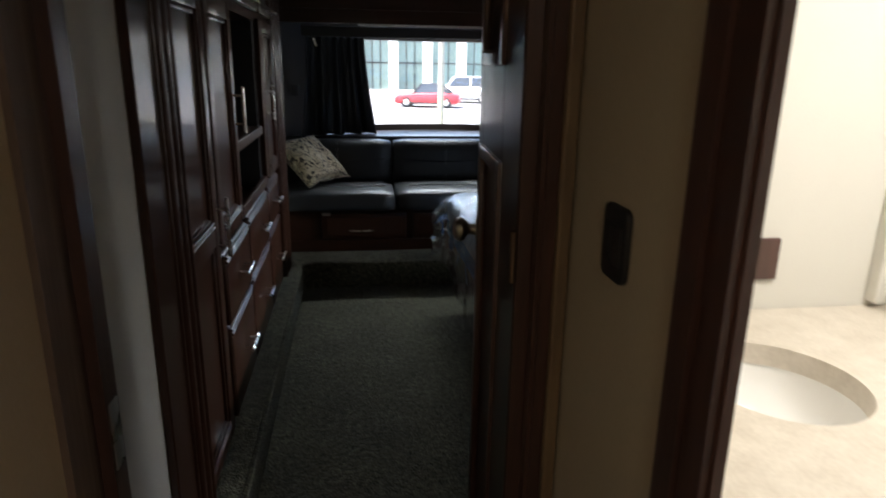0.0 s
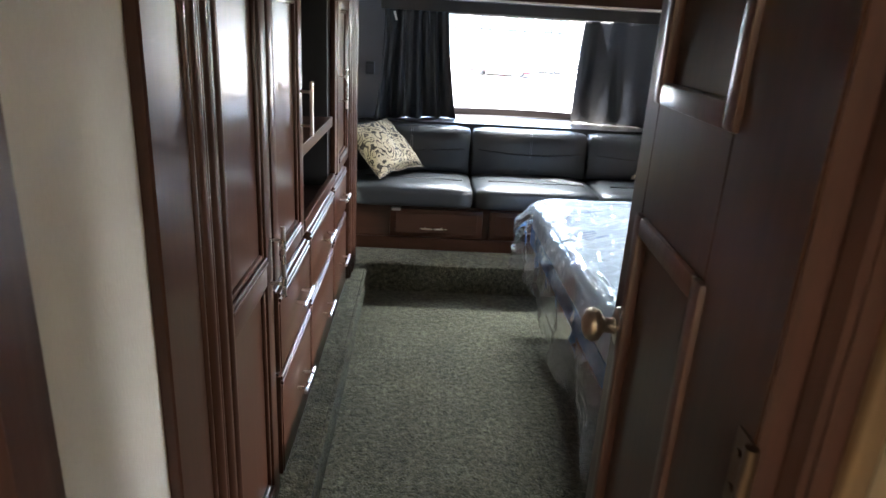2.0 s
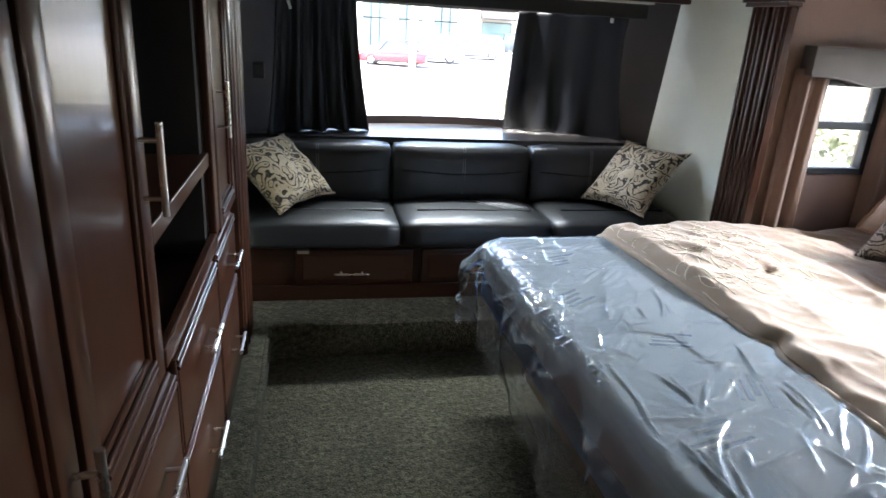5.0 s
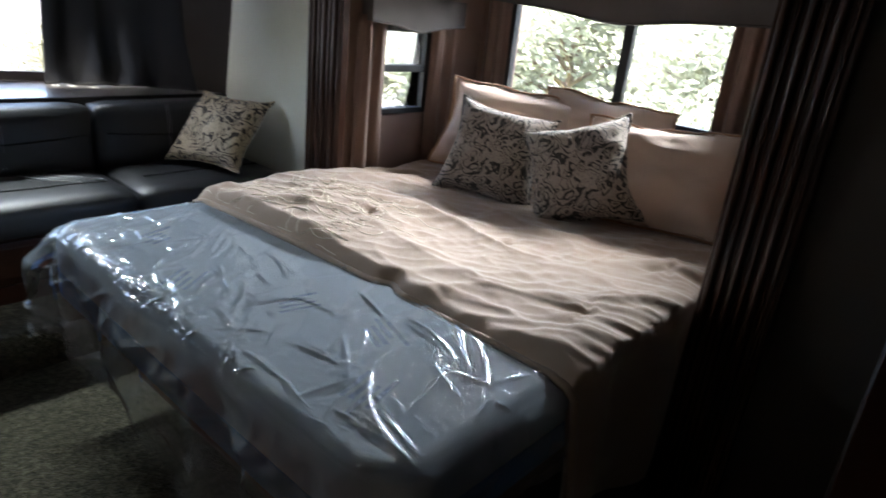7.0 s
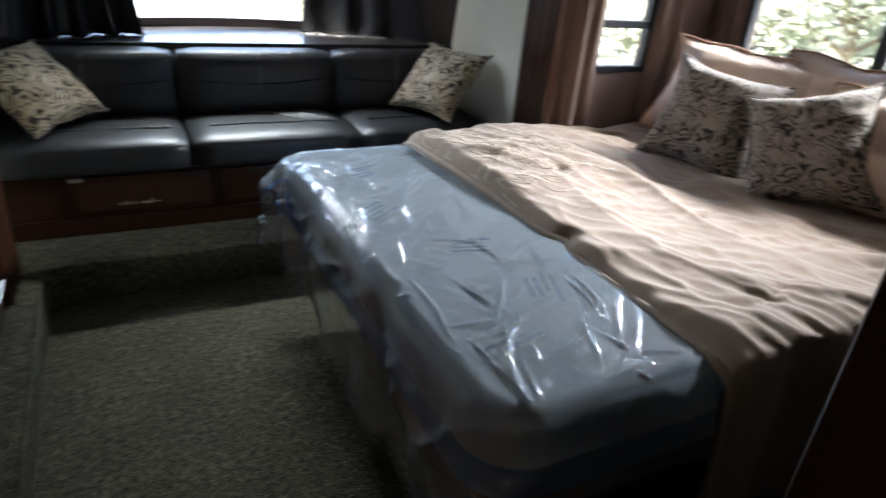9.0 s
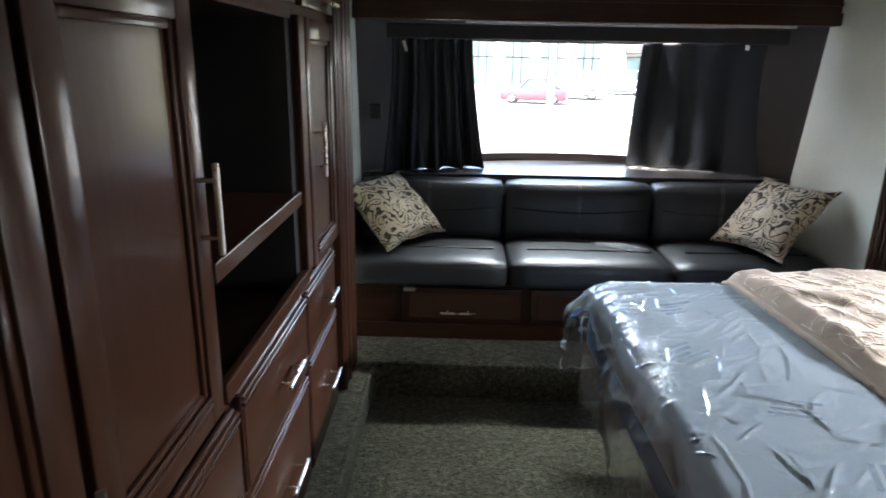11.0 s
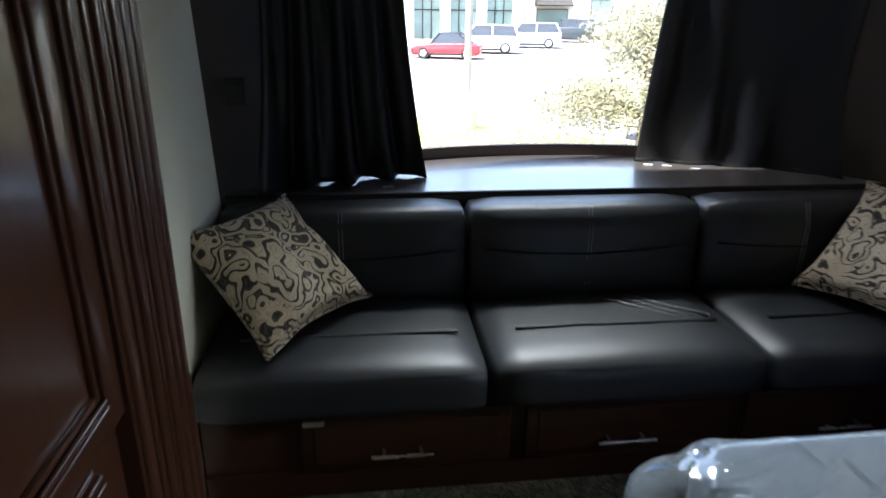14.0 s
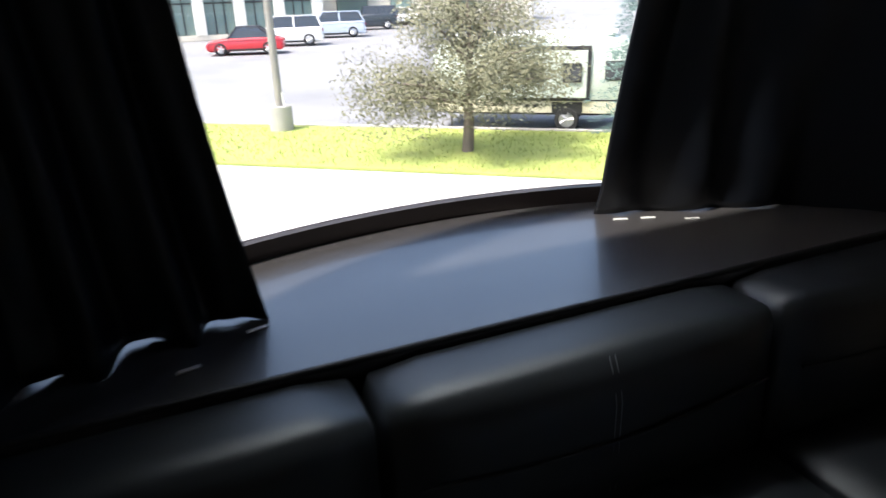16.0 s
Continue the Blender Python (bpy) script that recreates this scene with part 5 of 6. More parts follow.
# ---- outdoors ----
GZ = -1.70
ASPHALT = surface("sun_bleached_asphalt", (0.27, 0.27, 0.275), (0.16, 0.16, 0.165), 0.85, 0.22, (1, 1, 1), 0.3, 30, wear=0.2)
DRIVE = surface("pale_concrete_drive", (0.50, 0.49, 0.46), (0.40, 0.39, 0.37), 0.85, 0.4, (1, 1, 1), 0.2, 40)
GRASS = surface("dry_lawn", (0.37, 0.40, 0.11), (0.24, 0.30, 0.07), 0.9, 1.2, (1, 1, 1), 0.8, 60, wear=0.5)
BLADES = surface("grass_blades", (0.37, 0.41, 0.11), (0.24, 0.31, 0.07), 0.8, 2.0, (1, 1, 1), 0, 60)
LEAVES = surface("olive_leaves", (0.19, 0.185, 0.10), (0.11, 0.11, 0.06), 0.6, 3.0, (1, 1, 1), 0, 40, wear=0.5)
LEAVES_PALE = surface("pale_green_leaves", (0.34, 0.37, 0.28), (0.24, 0.27, 0.19), 0.6, 3.0, (1, 1, 1), 0, 40, wear=0.5)
NEEDLES = surface("blue_spruce_needles", (0.16, 0.24, 0.21), (0.08, 0.14, 0.12), 0.7, 3.0, (1, 1, 1), 0, 40, wear=0.5)
BARK = surface("grey_bark", (0.20, 0.16, 0.13), (0.11, 0.09, 0.075), 0.9, 12, (1, 1, 0.25), 0.6, 60)
STUCCO = surface("cream_stucco", (0.66, 0.60, 0.50), (0.56, 0.51, 0.42), 0.85, 0.6, (1, 1, 1), 0.2, 40)
PALE_STUCCO = surface("white_stucco", (0.74, 0.72, 0.66), (0.66, 0.64, 0.58), 0.85, 0.6, (1, 1, 1), 0.2, 40)
DARK_GLASS = surface("green_tinted_glazing", (0.22, 0.30, 0.27), (0.12, 0.18, 0.17), 0.08, 0.5, (1, 1, 1), 0, 40, spec=0.8)
ROOFING = surface("grey_roofing", (0.22, 0.21, 0.20), (0.15, 0.15, 0.14), 0.8, 1.0, (1, 1, 1), 0.2, 30)
TYRE = surface("black_tyre_rubber", (0.03, 0.03, 0.03), (0.02, 0.02, 0.02), 0.8, 10, (1, 1, 1), 0.2, 80)
RIM = surface("silver_wheel_rim", (0.62, 0.62, 0.63), (0.5, 0.5, 0.51), 0.3, 10, (1, 1, 1), 0, 80, metal=0.8)
CAR_GLASS = surface("dark_car_glass", (0.04, 0.045, 0.05), (0.025, 0.03, 0.035), 0.06, 2, (1, 1, 1), 0, 40, spec=0.8)
LAMP_RED = surface("red_tail_lamp", (0.4, 0.02, 0.02), (0.3, 0.015, 0.015), 0.2, 10, (1, 1, 1), 0, 40)
POLE_GREY = surface("weathered_grey_pole", (0.30, 0.28, 0.25), (0.20, 0.19, 0.17), 0.7, 6, (1, 1, 0.2), 0.2, 60)
CONCRETE = surface("concrete_footing", (0.42, 0.40, 0.37), (0.32, 0.31, 0.29), 0.9, 4, (1, 1, 1), 0.3, 40)
TRAILER_SKIN = surface("pale_green_trailer_skin", (0.56, 0.62, 0.56), (0.50, 0.56, 0.50), 0.35, 1.0, (1, 1, 1), 0.02, 60, coat=0.2)
TRAILER_LOW = surface("cream_trailer_skirt", (0.62, 0.58, 0.44), (0.55, 0.51, 0.38), 0.4, 1.0, (1, 1, 1), 0.02, 60)
# distance haze is painted in as a pale blue-grey base colour
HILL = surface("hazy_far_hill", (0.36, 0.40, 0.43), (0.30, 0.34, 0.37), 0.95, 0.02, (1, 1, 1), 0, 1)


def paint(name, c):
    return surface(name, c, tuple(0.85 * q for q in c), 0.25, 2.0, (1, 1, 1), 0, 40, coat=0.7)




def lot_z(y):
    """The lot is level beside the vehicle and climbs gently across the far part."""
    return GZ + 0.024 * max(0.0, min(y, 80) - 20)


structure("ground", prism([(-600, GZ - 0.3), (-600, GZ), (20, GZ), (80, lot_z(80)), (600, lot_z(80)), (600, GZ - 0.3)], "x", -600, 600), ASPHALT, "sun-bleached asphalt lot")
ANG = -39.0


def along(u, v):
    """A place by metres along the lawn strip and across it, from the pole's foot."""
    c, s = math.cos(radians(ANG)), math.sin(radians(ANG))
    return 2.07 + u * c - v * s, 19.3 + u * s + v * c


def strip(u0, u1, v0, v1, z0, z1, bevel=0.0):
    pts = [along(u0, v0), along(u1, v0), along(u1, v1), along(u0, v1)]
    return prism(pts, "z", z0, z1, bevel)


structure("driveway", strip(-60, 60, -24, -3.2, GZ, GZ + 0.006), DRIVE, "pale concrete drive beside the vehicle")
structure("lawn", strip(-14, 40, -3.2, 0.75, GZ, GZ + 0.07, 0.02), GRASS, "strip of dry yellow-green lawn")
structure("kerb", strip(-14, 40, 0.75, 0.92, GZ, GZ + 0.10, 0.02), CONCRETE, "low concrete kerb behind the lawn")


def blades():
    r = random.Random(12)
    vs, fs = [], []
    for _ in range(9000):
        x, y = along(r.uniform(-6, 14), r.uniform(-3.2, 0.7))
        h, a, w = r.uniform(0.03, 0.09), r.uniform(0, 6.28), 0.012
        k = len(vs)
        dx, dy = w * math.cos(a), w * math.sin(a)
        vs += [(x - dx, y - dy, GZ + 0.065), (x + dx, y + dy, GZ + 0.065), (x + r.uniform(-0.04, 0.04), y + r.uniform(-0.04, 0.04), GZ + 0.07 + h)]
        fs.append((k, k + 1, k + 2))
    me = bpy.data.meshes.new("grass")
    me.from_pydata(vs, [], fs)
    me.materials.append(BLADES)
    return tagged(new("grass", me), "dry yellow-green grass blades on the lawn strip", "grass", "", "stuff")


blades()


def leaf_cloud(centres, count, size, seed, droop=0.0):
    r = random.Random(seed)
    vs, fs = [], []
    for _ in range(count):
        c, rad = r.choice(centres)
        d = Vector((r.gauss(0, 1), r.gauss(0, 1), r.gauss(0, 0.8))).normalized() * rad * r.uniform(0.35, 1.12)
        p = Vector(c) + d
        s = size * r.uniform(0.5, 1.3)
        u = Vector((r.gauss(0, 1), r.gauss(0, 1), r.gauss(0, 1) - droop)).normalized()
        w = u.orthogonal().normalized()
        k = len(vs)
        vs += [tuple(p - u * s), tuple(p + w * s * 0.4), tuple(p + u * s), tuple(p - w * s * 0.4)]
        fs.append((k, k + 1, k + 2, k + 3))
    me = bpy.data.meshes.new("crown")
    me.from_pydata(vs, [], fs)
    return me


def limb(bm, a, b, r0, r1, bend, n=7):
    a, b = Vector(a), Vector(b)
    rings = []
    u = (b - a).orthogonal().normalized()
    w = (b - a).normalized().cross(u)
    for i in range(5):
        q = i / 4
        c = a.lerp(b, q) + bend * math.sin(q * math.pi)
        r = lerp(r0, r1, q)
        rings.append([bm.verts.new(c + r * (math.cos(k * math.tau / n) * u + math.sin(k * math.tau / n) * w)) for k in range(n)])
    for s, t in zip(rings, rings[1:]):
        for k in range(n):
            bm.faces.new((s[k], s[(k + 1) % n], t[(k + 1) % n], t[k]))


def tree(x, y, trunk_h, crown_r, crown_h, leaf_mat, label, seed, count, leaf, z0=GZ):
    r = random.Random(seed)
    root = thing("tree", label, "tree", "trees", (x, y, z0))
    bm = bmesh.new()
    limb(bm, (0, 0, -0.05), (0.05, 0.0, trunk_h), 0.12 * crown_r / 1.8, 0.09 * crown_r / 1.8, Vector((0.03, 0.02, 0)), 9)
    limb(bm, (0.05, 0, trunk_h), (0.1, 0.1, trunk_h + crown_h * 0.8), 0.08 * crown_r / 1.8, 0.02, Vector((0.05, 0, 0)))
    centres = []
    for k in range(16):
        a = k * 2.4 + r.uniform(-0.4, 0.4)
        q = r.uniform(0.0, 0.85)
        rad = crown_r * (0.55 + 0.45 * math.sin(min(1, q + 0.35) * math.pi)) * r.uniform(0.65, 1.0)
        s = (0.05, 0, trunk_h + crown_h * q * 0.45)
        e = (rad * math.cos(a), rad * math.sin(a), trunk_h + crown_h * (0.08 + q * 0.85))
        limb(bm, s, e, 0.045 * crown_r / 1.8, 0.008, Vector((0, 0, 0.12)), 6)
        for f_ in (0.55, 0.8, 1.0):
            centres.append((tuple(Vector(s).lerp(Vector(e), f_)), crown_r * r.uniform(0.28, 0.44)))
    part("trunk", bm, BARK, root, "grey bark", 60)
    me = leaf_cloud(centres, count, leaf, seed + 1, 0.3)
    me.materials.append(leaf_mat)
    cr = new("crown", me)
    cr.parent = root
    return root


tree(4.99, 14.9, 0.95, 1.95, 2.7, LEAVES, "small ornamental tree with sparse olive brown leaves on the lawn", 3, 30000, 0.042)
for x, y, s, sd in ((14.5, 2.6, 2.7, 21), (15.5, 7.2, 2.8, 22), (11.5, 12.5, 2.2, 23), (17.5, -2.5, 2.8, 24), (17.5, 13.5, 2.8, 25), (12.5, 4.9, 2.3, 26), (13.5, 9.6, 2.5, 27), (12.8, 0.2, 2.3, 28)):
    tree(x, y, 0.3 * s, s, s * 1.9, LEAVES_PALE, "leafy pale green tree beside the lot", sd, 11000, 0.11)


def spruce(x, y, h, r0, seed):
    r = random.Random(seed)
    root = thing("spruce_tree", "blue-green spruce at the edge of the lawn", "tree", "", (x, y, GZ))
    bm = bmesh.new()
    limb(bm, (0, 0, -0.05), (0, 0, h), 0.12, 0.02, Vector((0, 0, 0)), 8)
    part("trunk", bm, BARK, root, "", 60)
    vs, fs = [], []
    for k in range(240):
        q = r.random() ** 0.8
        z, rad, a = 0.25 + q * (h - 0.3), r0 * (1 - q) * r.uniform(0.75, 1.1), r.uniform(0, 6.28)
        for _ in range(26):
            f_ = r.uniform(0.25, 1.0)
            p = Vector((rad * f_ * math.cos(a), rad * f_ * math.sin(a), z - 0.25 * f_ * rad + r.uniform(-0.05, 0.05)))
            u = Vector((math.cos(a) + r.gauss(0, 0.5), math.sin(a) + r.gauss(0, 0.5), r.gauss(0.1, 0.4))).normalized()
            w = u.orthogonal().normalized() * 0.012
            s = r.uniform(0.05, 0.11)
            i = len(vs)
            vs += [tuple(p - w), tuple(p + w), tuple(p + u * s)]
            fs.append((i, i + 1, i + 2))
    me = bpy.data.meshes.new("crown")
    me.from_pydata(vs, [], fs)
    me.materials.append(NEEDLES)
    cr = new("crown", me)
    cr.parent = root


spruce(8.55, 14.2, 4.4, 1.15, 31)

# street lamp pole on a concrete footing
px, py = 2.07, 19.5
pl = thing("lamp_pole", "weathered grey lamp pole on a concrete footing", "lamp pole", "", (px, py, GZ))
bm = bmesh.new()
limb(bm, (0, 0, 0.6), (0, 0, 8.0), 0.10, 0.07, Vector((0, 0, 0)), 12)
part("pole", bm, POLE_GREY, pl, "", 60)
bm = bmesh.new()
tube(bm, (0, 0, 0), (0, 0, 0.66), 0.29, 24)
part("footing", bm, CONCRETE, pl, "round concrete footing", 60)
part("lamp_head", block(-0.15, 0.75, -0.15, 0.15, 7.9, 8.05, 0.03), POLE_GREY, pl)
bm = bmesh.new()
tube(bm, (0.12, -0.24, 0.02), (0.06, -0.14, 1.0), 0.018, 8)
part("conduit", bm, WHITE_PLASTIC, pl, "white conduit", 60)


# ---- cars ----
def wheel_parts(root, x, y, r):
    w = 0.2
    bm = bmesh.new()
    n = 28
    prof = [(-w / 2, r * 0.62), (-w / 2, r * 0.92), (-w / 2 + 0.03, r), (w / 2 - 0.03, r), (w / 2, r * 0.92), (w / 2, r * 0.62)]
    rings = [[bm.verts.new((x + q * math.cos(k * math.tau / n), y + a, r + q * math.sin(k * math.tau / n))) for k in range(n)] for a, q in prof]
    for a, b in zip(rings, rings[1:]):
        for k in range(n):
            bm.faces.new((a[k], a[(k + 1) % n], b[(k + 1) % n], b[k]))
    wh = part("wheel", bm, TYRE, root, "", 40)
    rb_ = bmesh.new()
    tube(rb_, (x, y - w / 2 + 0.03, r), (x, y + w / 2 - 0.03, r), r * 0.64, n)
    for k in range(5):
        a = k * math.tau / 5
        c = Vector((x + 0.36 * r * math.cos(a), y, r + 0.36 * r * math.sin(a)))
        sub = [Vector((x + 0.08 * r * math.cos(a + 1.57), y, r + 0.08 * r * math.sin(a + 1.57)))]
        tube(rb_, (x, y - w / 2 + 0.02, r), (x + 0.58 * r * math.cos(a), y - w / 2 + 0.02, r + 0.58 * r * math.sin(a)), 0.07 * r * 2, 6)
        tube(rb_, (x, y + w / 2 - 0.02, r), (x + 0.58 * r * math.cos(a), y + w / 2 - 0.02, r + 0.58 * r * math.sin(a)), 0.07 * r * 2, 6)
    part("rim", rb_, RIM, wh, "silver rim", 40)


def car(m, length, width, height, body_mat, roof_mat, hood, cabin, label, r=0.33, belt=0.55):
    """Side outlines drawn out across the width: a lower body, a cabin that leans in, glass between."""
    root = tagged(new("car"), label, "car", "parked cars")
    L, W, H = length, width, height
    low = [(0.02 * L, 0.22), (0, 0.45), (0.03 * L, belt * H * 0.95), (hood[0] * L, belt * H * 1.08), (cabin[0] * L, belt * H * 1.12),
           (cabin[3] * L, belt * H * 1.14), (0.97 * L, belt * H * 1.05), (L, 0.5), (0.98 * L, 0.22)]
    low = [(p - L / 2, q) for p, q in low]
    bm = bmesh.new()
    ys = (-0.5, -0.47, 0.47, 0.5)
    rings = []
    for k, y in enumerate(ys):
        f_ = 0.93 if k in (0, 3) else 1.0
        rings.append([bm.verts.new((p * (0.985 if k in (0, 3) else 1), y * W, 0.22 + (q - 0.22) * f_)) for p, q in low])
    n = len(low)
    for a, b in zip(rings, rings[1:]):
        for i in range(n):
            bm.faces.new((a[i], a[(i + 1) % n], b[(i + 1) % n], b[i]))
    bm.faces.new(rings[0][::-1])
    bm.faces.new(rings[-1])
    bmesh.ops.bevel(bm, geom=bm.edges[:], offset=0.10, segments=3, affect="EDGES", profile=0.5)
    part("body", bm, body_mat, root, "", 40)
    z0 = belt * H * 1.1
    cab = [(cabin[0] * L - L / 2, z0), (cabin[1] * L - L / 2, H), (cabin[2] * L - L / 2, H * 0.99), (cabin[3] * L - L / 2, z0)]
    cb = bmesh.new()
    rr = [[cb.verts.new((p, s * W * (0.46 if q < z0 + 0.01 else 0.38), q)) for p, q in cab] for s in (-1, 1)]
    for i in range(4):
        cb.faces.new((rr[0][i], rr[0][(i + 1) % 4], rr[1][(i + 1) % 4], rr[1][i]))
    cb.faces.new(rr[0][::-1])
    cb.faces.new(rr[1])
    part("cabin_glass", cb, CAR_GLASS, root, "dark glass")
    part("roof", block(cab[1][0] - 0.05, cab[2][0] + 0.05, -0.385 * W, 0.385 * W, H - 0.04, H + 0.02, 0.03), roof_mat, root, "", 30)
    for s in (-1, 1):
        for (a, b) in ((cab[0], cab[1]), (cab[3], cab[2])):
            pb = bmesh.new()
            tube(pb, (a[0], s * W * 0.462, a[1]), (b[0], s * W * 0.382, b[1]), 0.045, 8)
            part("pillar", pb, roof_mat, root, "", 40)
        if H > 1.6:
            xm = (cab[1][0] * 0.55 + cab[2][0] * 0.45)
            pb = bmesh.new()
            tube(pb, (xm, s * W * 0.462, z0), (xm, s * W * 0.384, H), 0.05, 8)
            part("pillar", pb, body_mat, root, "", 40)
        part("sill_trim", block(-0.28 * L, 0.28 * L, s * W * 0.5 - 0.01, s * W * 0.5 + 0.01, 0.24, 0.33, 0.005), TYRE, root)
        for xw in (0.185, 0.80):
            wheel_parts(root, (xw - 0.5) * L, s * (W / 2 - 0.09), r)
        part("tail_lamp", block(L / 2 - 0.10, L / 2 - 0.01, s * W * 0.40 - 0.07, s * W * 0.40 + 0.07, belt * H * 0.85, belt * H * 1.02, 0.02), LAMP_RED, root, "red tail lamp")
        part("headlamp", block(-L / 2 + 0.0, -L / 2 + 0.10, s * W * 0.36 - 0.1, s * W * 0.36 + 0.1, belt * H * 0.72, belt * H * 0.92, 0.02), RIM, root, "clear headlamp")
    root.matrix_basis = m
    return root


RED, WHITE_P, GREY_P, BLACK_P = paint("red_car_paint", (0.55, 0.02, 0.03)), paint("white_car_paint", (0.75, 0.75, 0.73)), paint("silver_blue_car_paint", (0.48, 0.54, 0.62)), paint("black_car_paint", (0.03, 0.04, 0.05))
SOFT_TOP = surface("black_soft_top", (0.03, 0.03, 0.035), (0.02, 0.02, 0.024), 0.9, 5, (1, 1, 1), 0.2, 60)
car(pose(4.2, 41.5, lot_z(41.5), 0, 0, -14), 4.1, 1.72, 1.45, RED, SOFT_TOP, (0.22,), (0.28, 0.42, 0.68, 0.88), "red rounded convertible with a black soft top", 0.33, 0.52)
car(pose(7.2, 45.5, lot_z(45.5), 0, 0, -14), 4.5, 1.82, 1.75, WHITE_P, WHITE_P, (0.24,), (0.24, 0.36, 0.92, 0.98), "white sport utility car", 0.36, 0.54)
car(pose(11.4, 50.5, lot_z(50.5), 0, 0, -14), 4.6, 1.85, 1.72, GREY_P, GREY_P, (0.24,), (0.24, 0.36, 0.90, 0.98), "silver blue sport utility car", 0.36, 0.54)
car(pose(16.3, 57.0, lot_z(57.0), 0, 0, -14), 4.2, 1.8, 1.8, BLACK_P, BLACK_P, (0.3,), (0.32, 0.36, 0.97, 0.98), "black boxy off-road car", 0.40, 0.58)
car(pose(20.0, 61.0, lot_z(61.0), 0, 0, -20), 4.5, 1.8, 1.5, WHITE_P, WHITE_P, (0.24,), (0.26, 0.38, 0.70, 0.88), "white saloon car far across the lot", 0.33, 0.55)
car(pose(25.5, 66.0, lot_z(66.0), 0, 0, -20), 4.5, 1.8, 1.5, RED, RED, (0.24,), (0.26, 0.38, 0.70, 0.88), "red saloon car far across the lot", 0.33, 0.55)


# ---- travel trailer beyond the lawn ----
def trailer():
    L, W, H = 6.4, 2.2, 2.75
    root = tagged(new("travel_trailer"), "pale green travel trailer with a dark slide frame", "trailer")
    z0 = 0.55
    side = [(0, z0 + 0.35), (0.0, H - 0.5), (0.35, H - 0.08), (0.8, H), (L - 1.3, H), (L - 0.5, H - 0.25), (L, H - 1.0), (L - 0.1, z0 + 0.35)]
    side = [(a - L / 2, b) for a, b in side]
    part("body", prism(side, "y", -W / 2, W / 2, 0.03), TRAILER_SKIN, root, "", 40)
    part("skirt", prism([(-L / 2, z0), (L / 2 - 0.25, z0), (L / 2 - 0.08, z0 + 0.36), (-L / 2, z0 + 0.36)], "y", -W / 2 - 0.012, W / 2 + 0.012), TRAILER_LOW, root, "cream lower panels")
    part("roof", block(-L / 2 + 0.5, L / 2 - 1.0, -W / 2 + 0.1, W / 2 - 0.1, H, H + 0.06, 0.02), WHITE_PLASTIC, root)
    so = part("slide_frame", block(-1.3, 1.55, -W / 2 - 0.10, -W / 2 + 0.01, z0 + 0.38, H - 0.28, 0.02), BLACK, root, "dark slide-out frame")
    part("slide_panel", block(-1.2, 1.45, -W / 2 - 0.125, -W / 2 - 0.09, z0 + 0.46, H - 0.40, 0.01), TRAILER_SKIN, so)
    for a, b in ((0.75, 1.30), (-0.9, 0.2)):
        wn = part("window", block(a, b, -W / 2 - 0.145, -W / 2 - 0.12, 1.45, 2.0, 0.06, 3), BLACK, root, "dark rounded window")
        part("window_glass", block(a + 0.05, b - 0.05, -W / 2 - 0.150, -W / 2 - 0.143, 1.50, 1.95, 0.003), CAR_GLASS, wn)
    wn = part("window", block(1.95, 2.5, -W / 2 - 0.03, -W / 2 + 0.005, 1.5, 2.05, 0.015, 3), BLACK, root, "dark rounded window")
    part("window_glass", block(2.0, 2.45, -W / 2 - 0.036, -W / 2 - 0.028, 1.55, 2.0, 0.003), CAR_GLASS, wn)
    for a in (-0.35, -0.10):
        part("vent", block(a, a + 0.14, -W / 2 - 0.03, -W / 2, z0 + 0.17, z0 + 0.25, 0.01), BLACK, root)
    part("wheel_arch", block(0.45, 1.35, -W / 2 - 0.03, -W / 2 + 0.02, z0 - 0.05, z0 + 0.33, 0.02, 2), BLACK, root)
    for s in (-1, 1):
        wheel_parts(root, 0.9, s * (W / 2 - 0.05), 0.36)
    part("chassis", block(-L / 2 + 0.2, L / 2 + 0.8, -0.5, 0.5, z0 - 0.16, z0 - 0.02, 0.02), BLACK, root)
    bm = bmesh.new()
    tube(bm, (L / 2 + 0.6, 0, 0.0), (L / 2 + 0.6, 0, 0.6), 0.05, 10)
    tube(bm, (-L / 2 + 0.4, 0.6, 0.0), (-L / 2 + 0.4, 0.6, 0.5), 0.04, 10)
    tube(bm, (-L / 2 + 0.4, -0.6, 0.0), (-L / 2 + 0.4, -0.6, 0.5), 0.04, 10)
    part("jack", bm, POLE_GREY, root, "", 40)
    for s in (-1, 1):
        part("trim_line", block(-L / 2 + 0.05, L / 2 - 0.2, s * (W / 2 + 0.012) - 0.006, s * (W / 2 + 0.012) + 0.006, z0 + 0.355, z0 + 0.395), BLACK, root)
    k = 0.78
    foot = Matrix.Rotation(radians(ANG), 3, "Z") @ Vector((0.9 * k, -1.05 * k, 0))
    root.matrix_basis = pose(8.05 - foot.x, 15.9 - foot.y, GZ, 0, 0, ANG) @ Matrix.Scale(k, 4)


trailer()


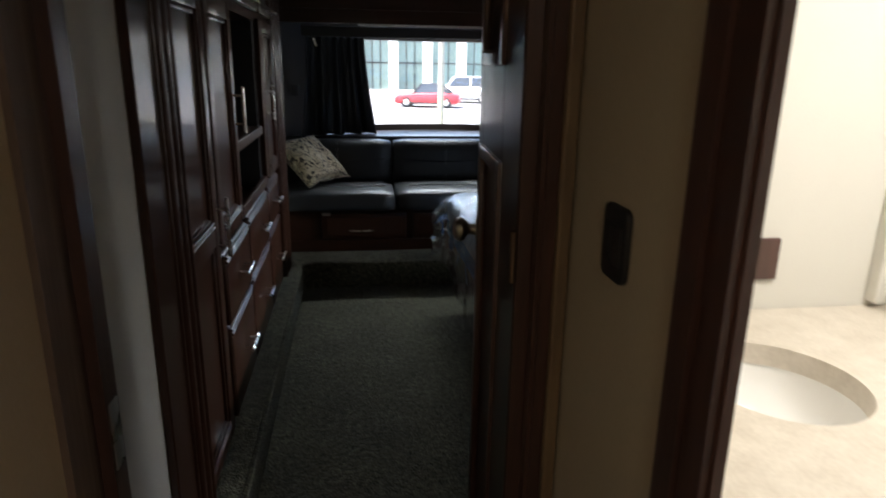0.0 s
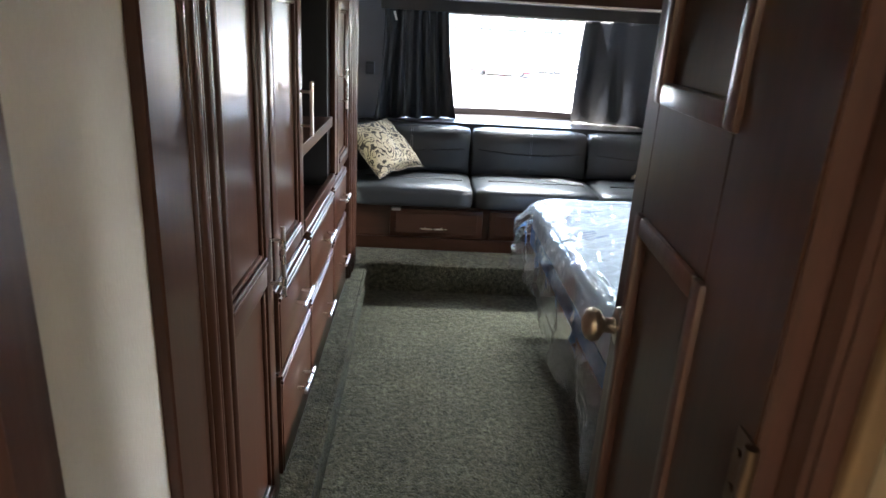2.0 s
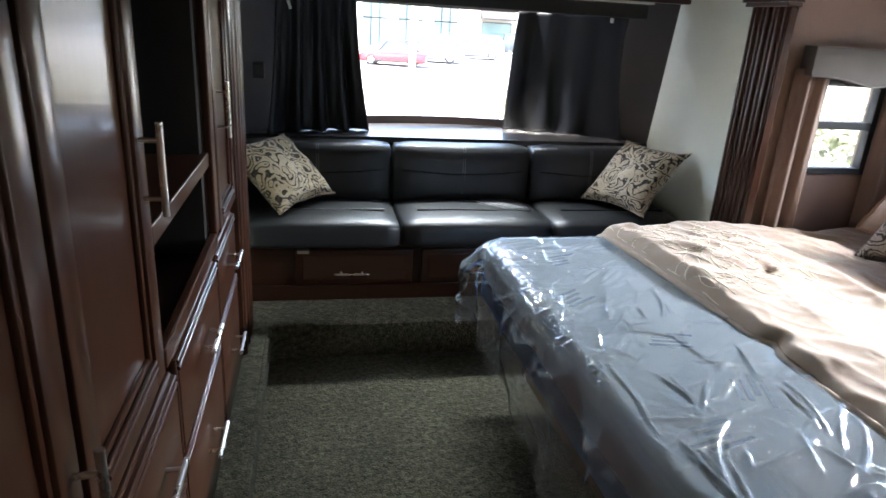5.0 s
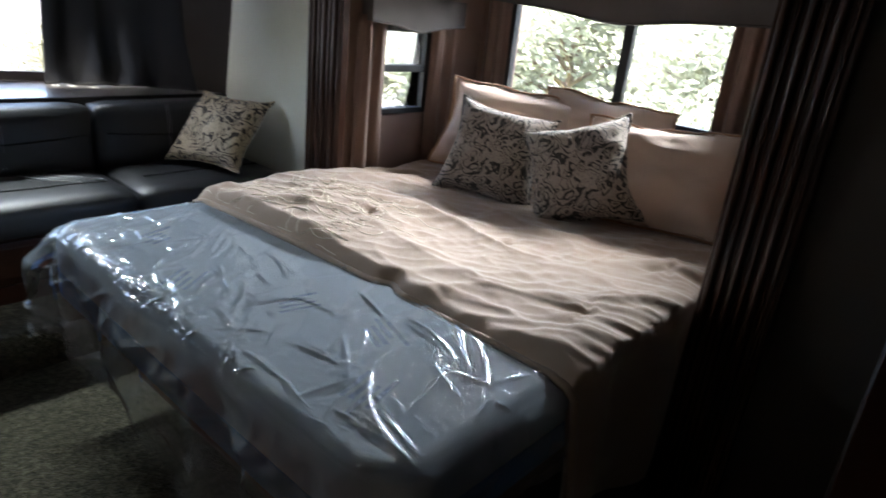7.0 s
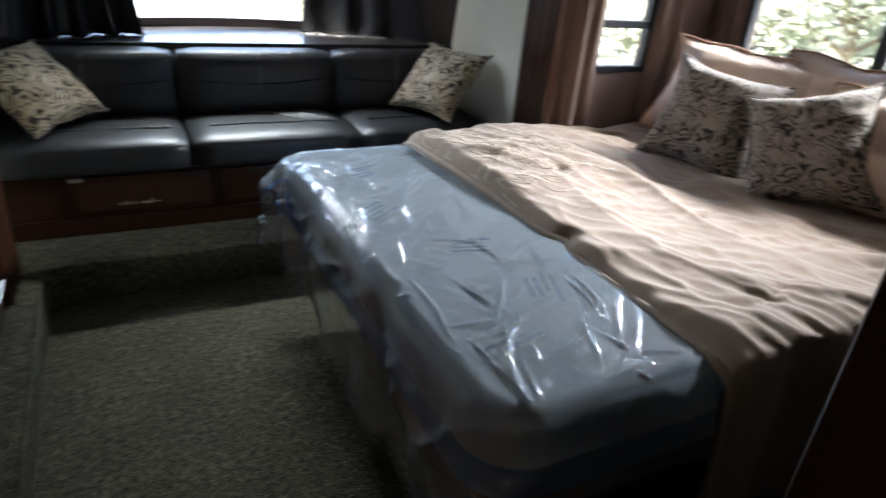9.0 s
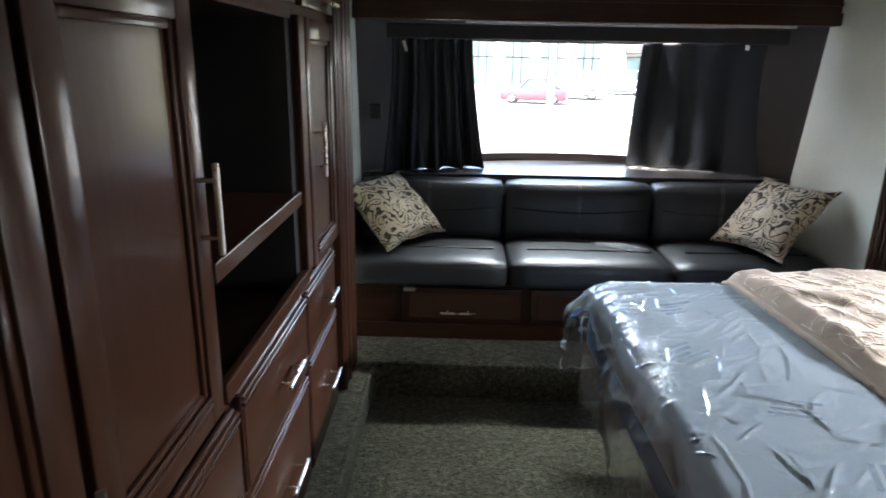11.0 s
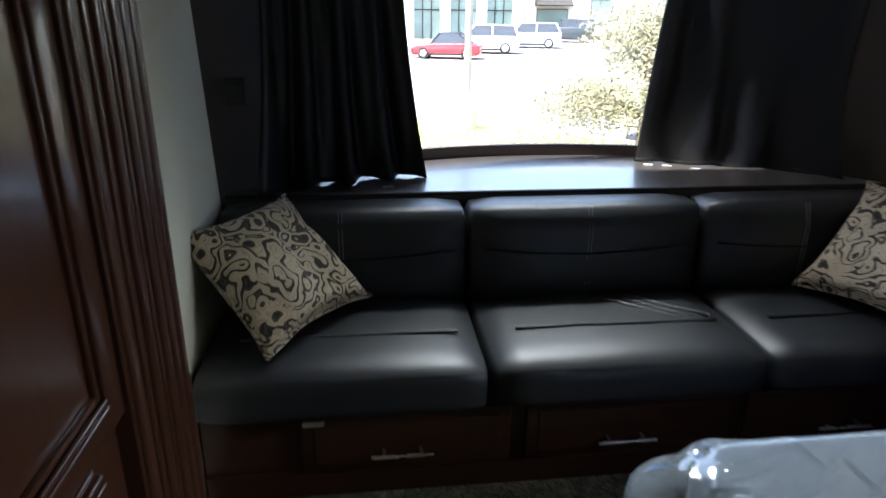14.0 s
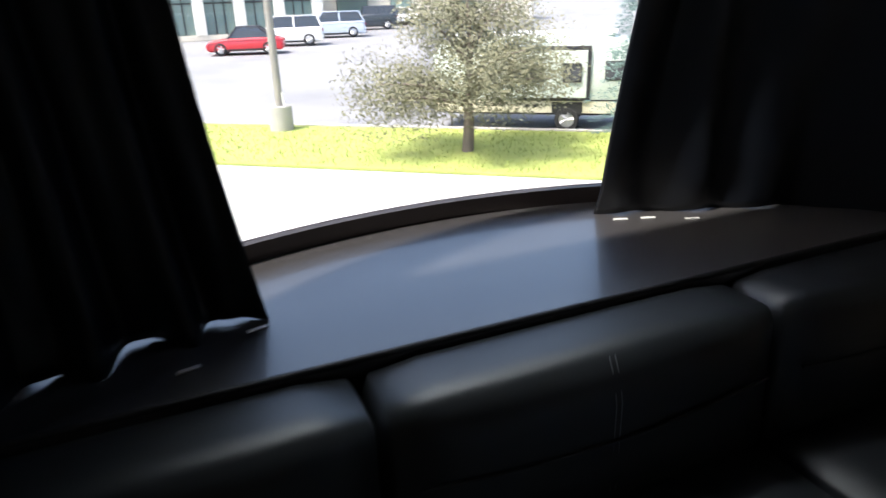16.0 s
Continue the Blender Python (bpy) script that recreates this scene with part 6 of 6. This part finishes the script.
# ---- arcade building and sheds across the lot ----
def arcade(m, bays, bay, h, label):
    root = tagged(new("showroom_building"), label, "building")
    T = 0.5
    pier = 0.75
    total = bays * bay
    part("plinth", block(-pier / 2, total + pier / 2, -0.05, T, 0, 0.35), STUCCO, root)
    for k in range(bays + 1):
        part("pier", block(k * bay - pier / 2, k * bay + pier / 2, -0.12, T, 0.35, h - 1.2, 0.03), PALE_STUCCO, root)
    r = (bay - pier) / 2
    spring = h - 1.75 - r
    for k in range(bays):
        c = k * bay + bay / 2
        pts = [(c - r, h - 1.2)] + [(c - r * math.cos(math.pi * i / 14), spring + r * math.sin(math.pi * i / 14)) for i in range(15)] + [(c + r, h - 1.2)]
        part("arch", prism(pts, "y", -0.08, T - 0.02), PALE_STUCCO, root)
        win = part("window", block(c - r, c + r, T - 0.12, T - 0.02, 0.35, h - 1.2), DARK_GLASS, root, "green tinted glazing")
        for q in (-0.33, 0.33):
            part("mullion", block(c + q * r - 0.04, c + q * r + 0.04, T - 0.2, T - 0.1, 0.35, h - 1.3), BLACK, win)
        part("transom", block(c - r, c + r, T - 0.2, T - 0.1, 2.4, 2.5), BLACK, win)
    part("cornice", block(-pier / 2 - 0.2, total + pier / 2 + 0.2, -0.35, T + 9, h - 1.2, h, 0.05), PALE_STUCCO, root)
    part("hall", block(-pier / 2, total + pier / 2, T, 9, 0, h - 1.2), STUCCO, root)
    part("roof", block(-pier / 2 - 0.1, total + pier / 2 + 0.1, -0.2, T + 8.8, h, h + 0.3, 0.05), ROOFING, root)
    root.matrix_basis = m


arcade(pose(-22.0, 54.5, lot_z(54.2), 0, 0, -3), 12, 2.75, 6.6, "cream showroom building with tall arched windows")


def shed(m, w, d, h, label, openings):
    root = tagged(new("warehouse_building"), label, "building")
    part("wall", block(0, w, 0, d, 0, h), STUCCO, root)
    part("roof", block(-0.2, w + 0.2, -0.2, d + 0.2, h, h + 0.35, 0.05), ROOFING, root)
    for a, b, c, e in openings:
        wn = part("window", block(a, b, -0.06, 0.02, c, e), BLACK, root, "dark framed opening")
        part("pane", block(a + 0.08, b - 0.08, -0.075, -0.055, c + 0.08, e - 0.08), DARK_GLASS, wn)
    part("downpipe", block(w - 0.4, w - 0.25, -0.15, 0.0, 0, h), WHITE_PLASTIC, root)
    aw = prism([(0.0, 0.0), (-1.4, -0.7), (-1.4, -0.8), (0.0, -0.75)], "x", 3.0, 6.2)
    bmesh.ops.translate(aw, verts=aw.verts[:], vec=(0, 0, 3.6))
    part("awning", aw, TYRE, root, "black sloping awning")
    root.matrix_basis = m


shed(pose(11.5, 62.0, lot_z(59), 0, 0, -6), 22, 10, 5.2, "beige warehouse with a dark awning", [(3.2, 6.0, 0.0, 2.6), (8.0, 10.0, 1.4, 3.4), (14.0, 16.0, 1.4, 3.4)])
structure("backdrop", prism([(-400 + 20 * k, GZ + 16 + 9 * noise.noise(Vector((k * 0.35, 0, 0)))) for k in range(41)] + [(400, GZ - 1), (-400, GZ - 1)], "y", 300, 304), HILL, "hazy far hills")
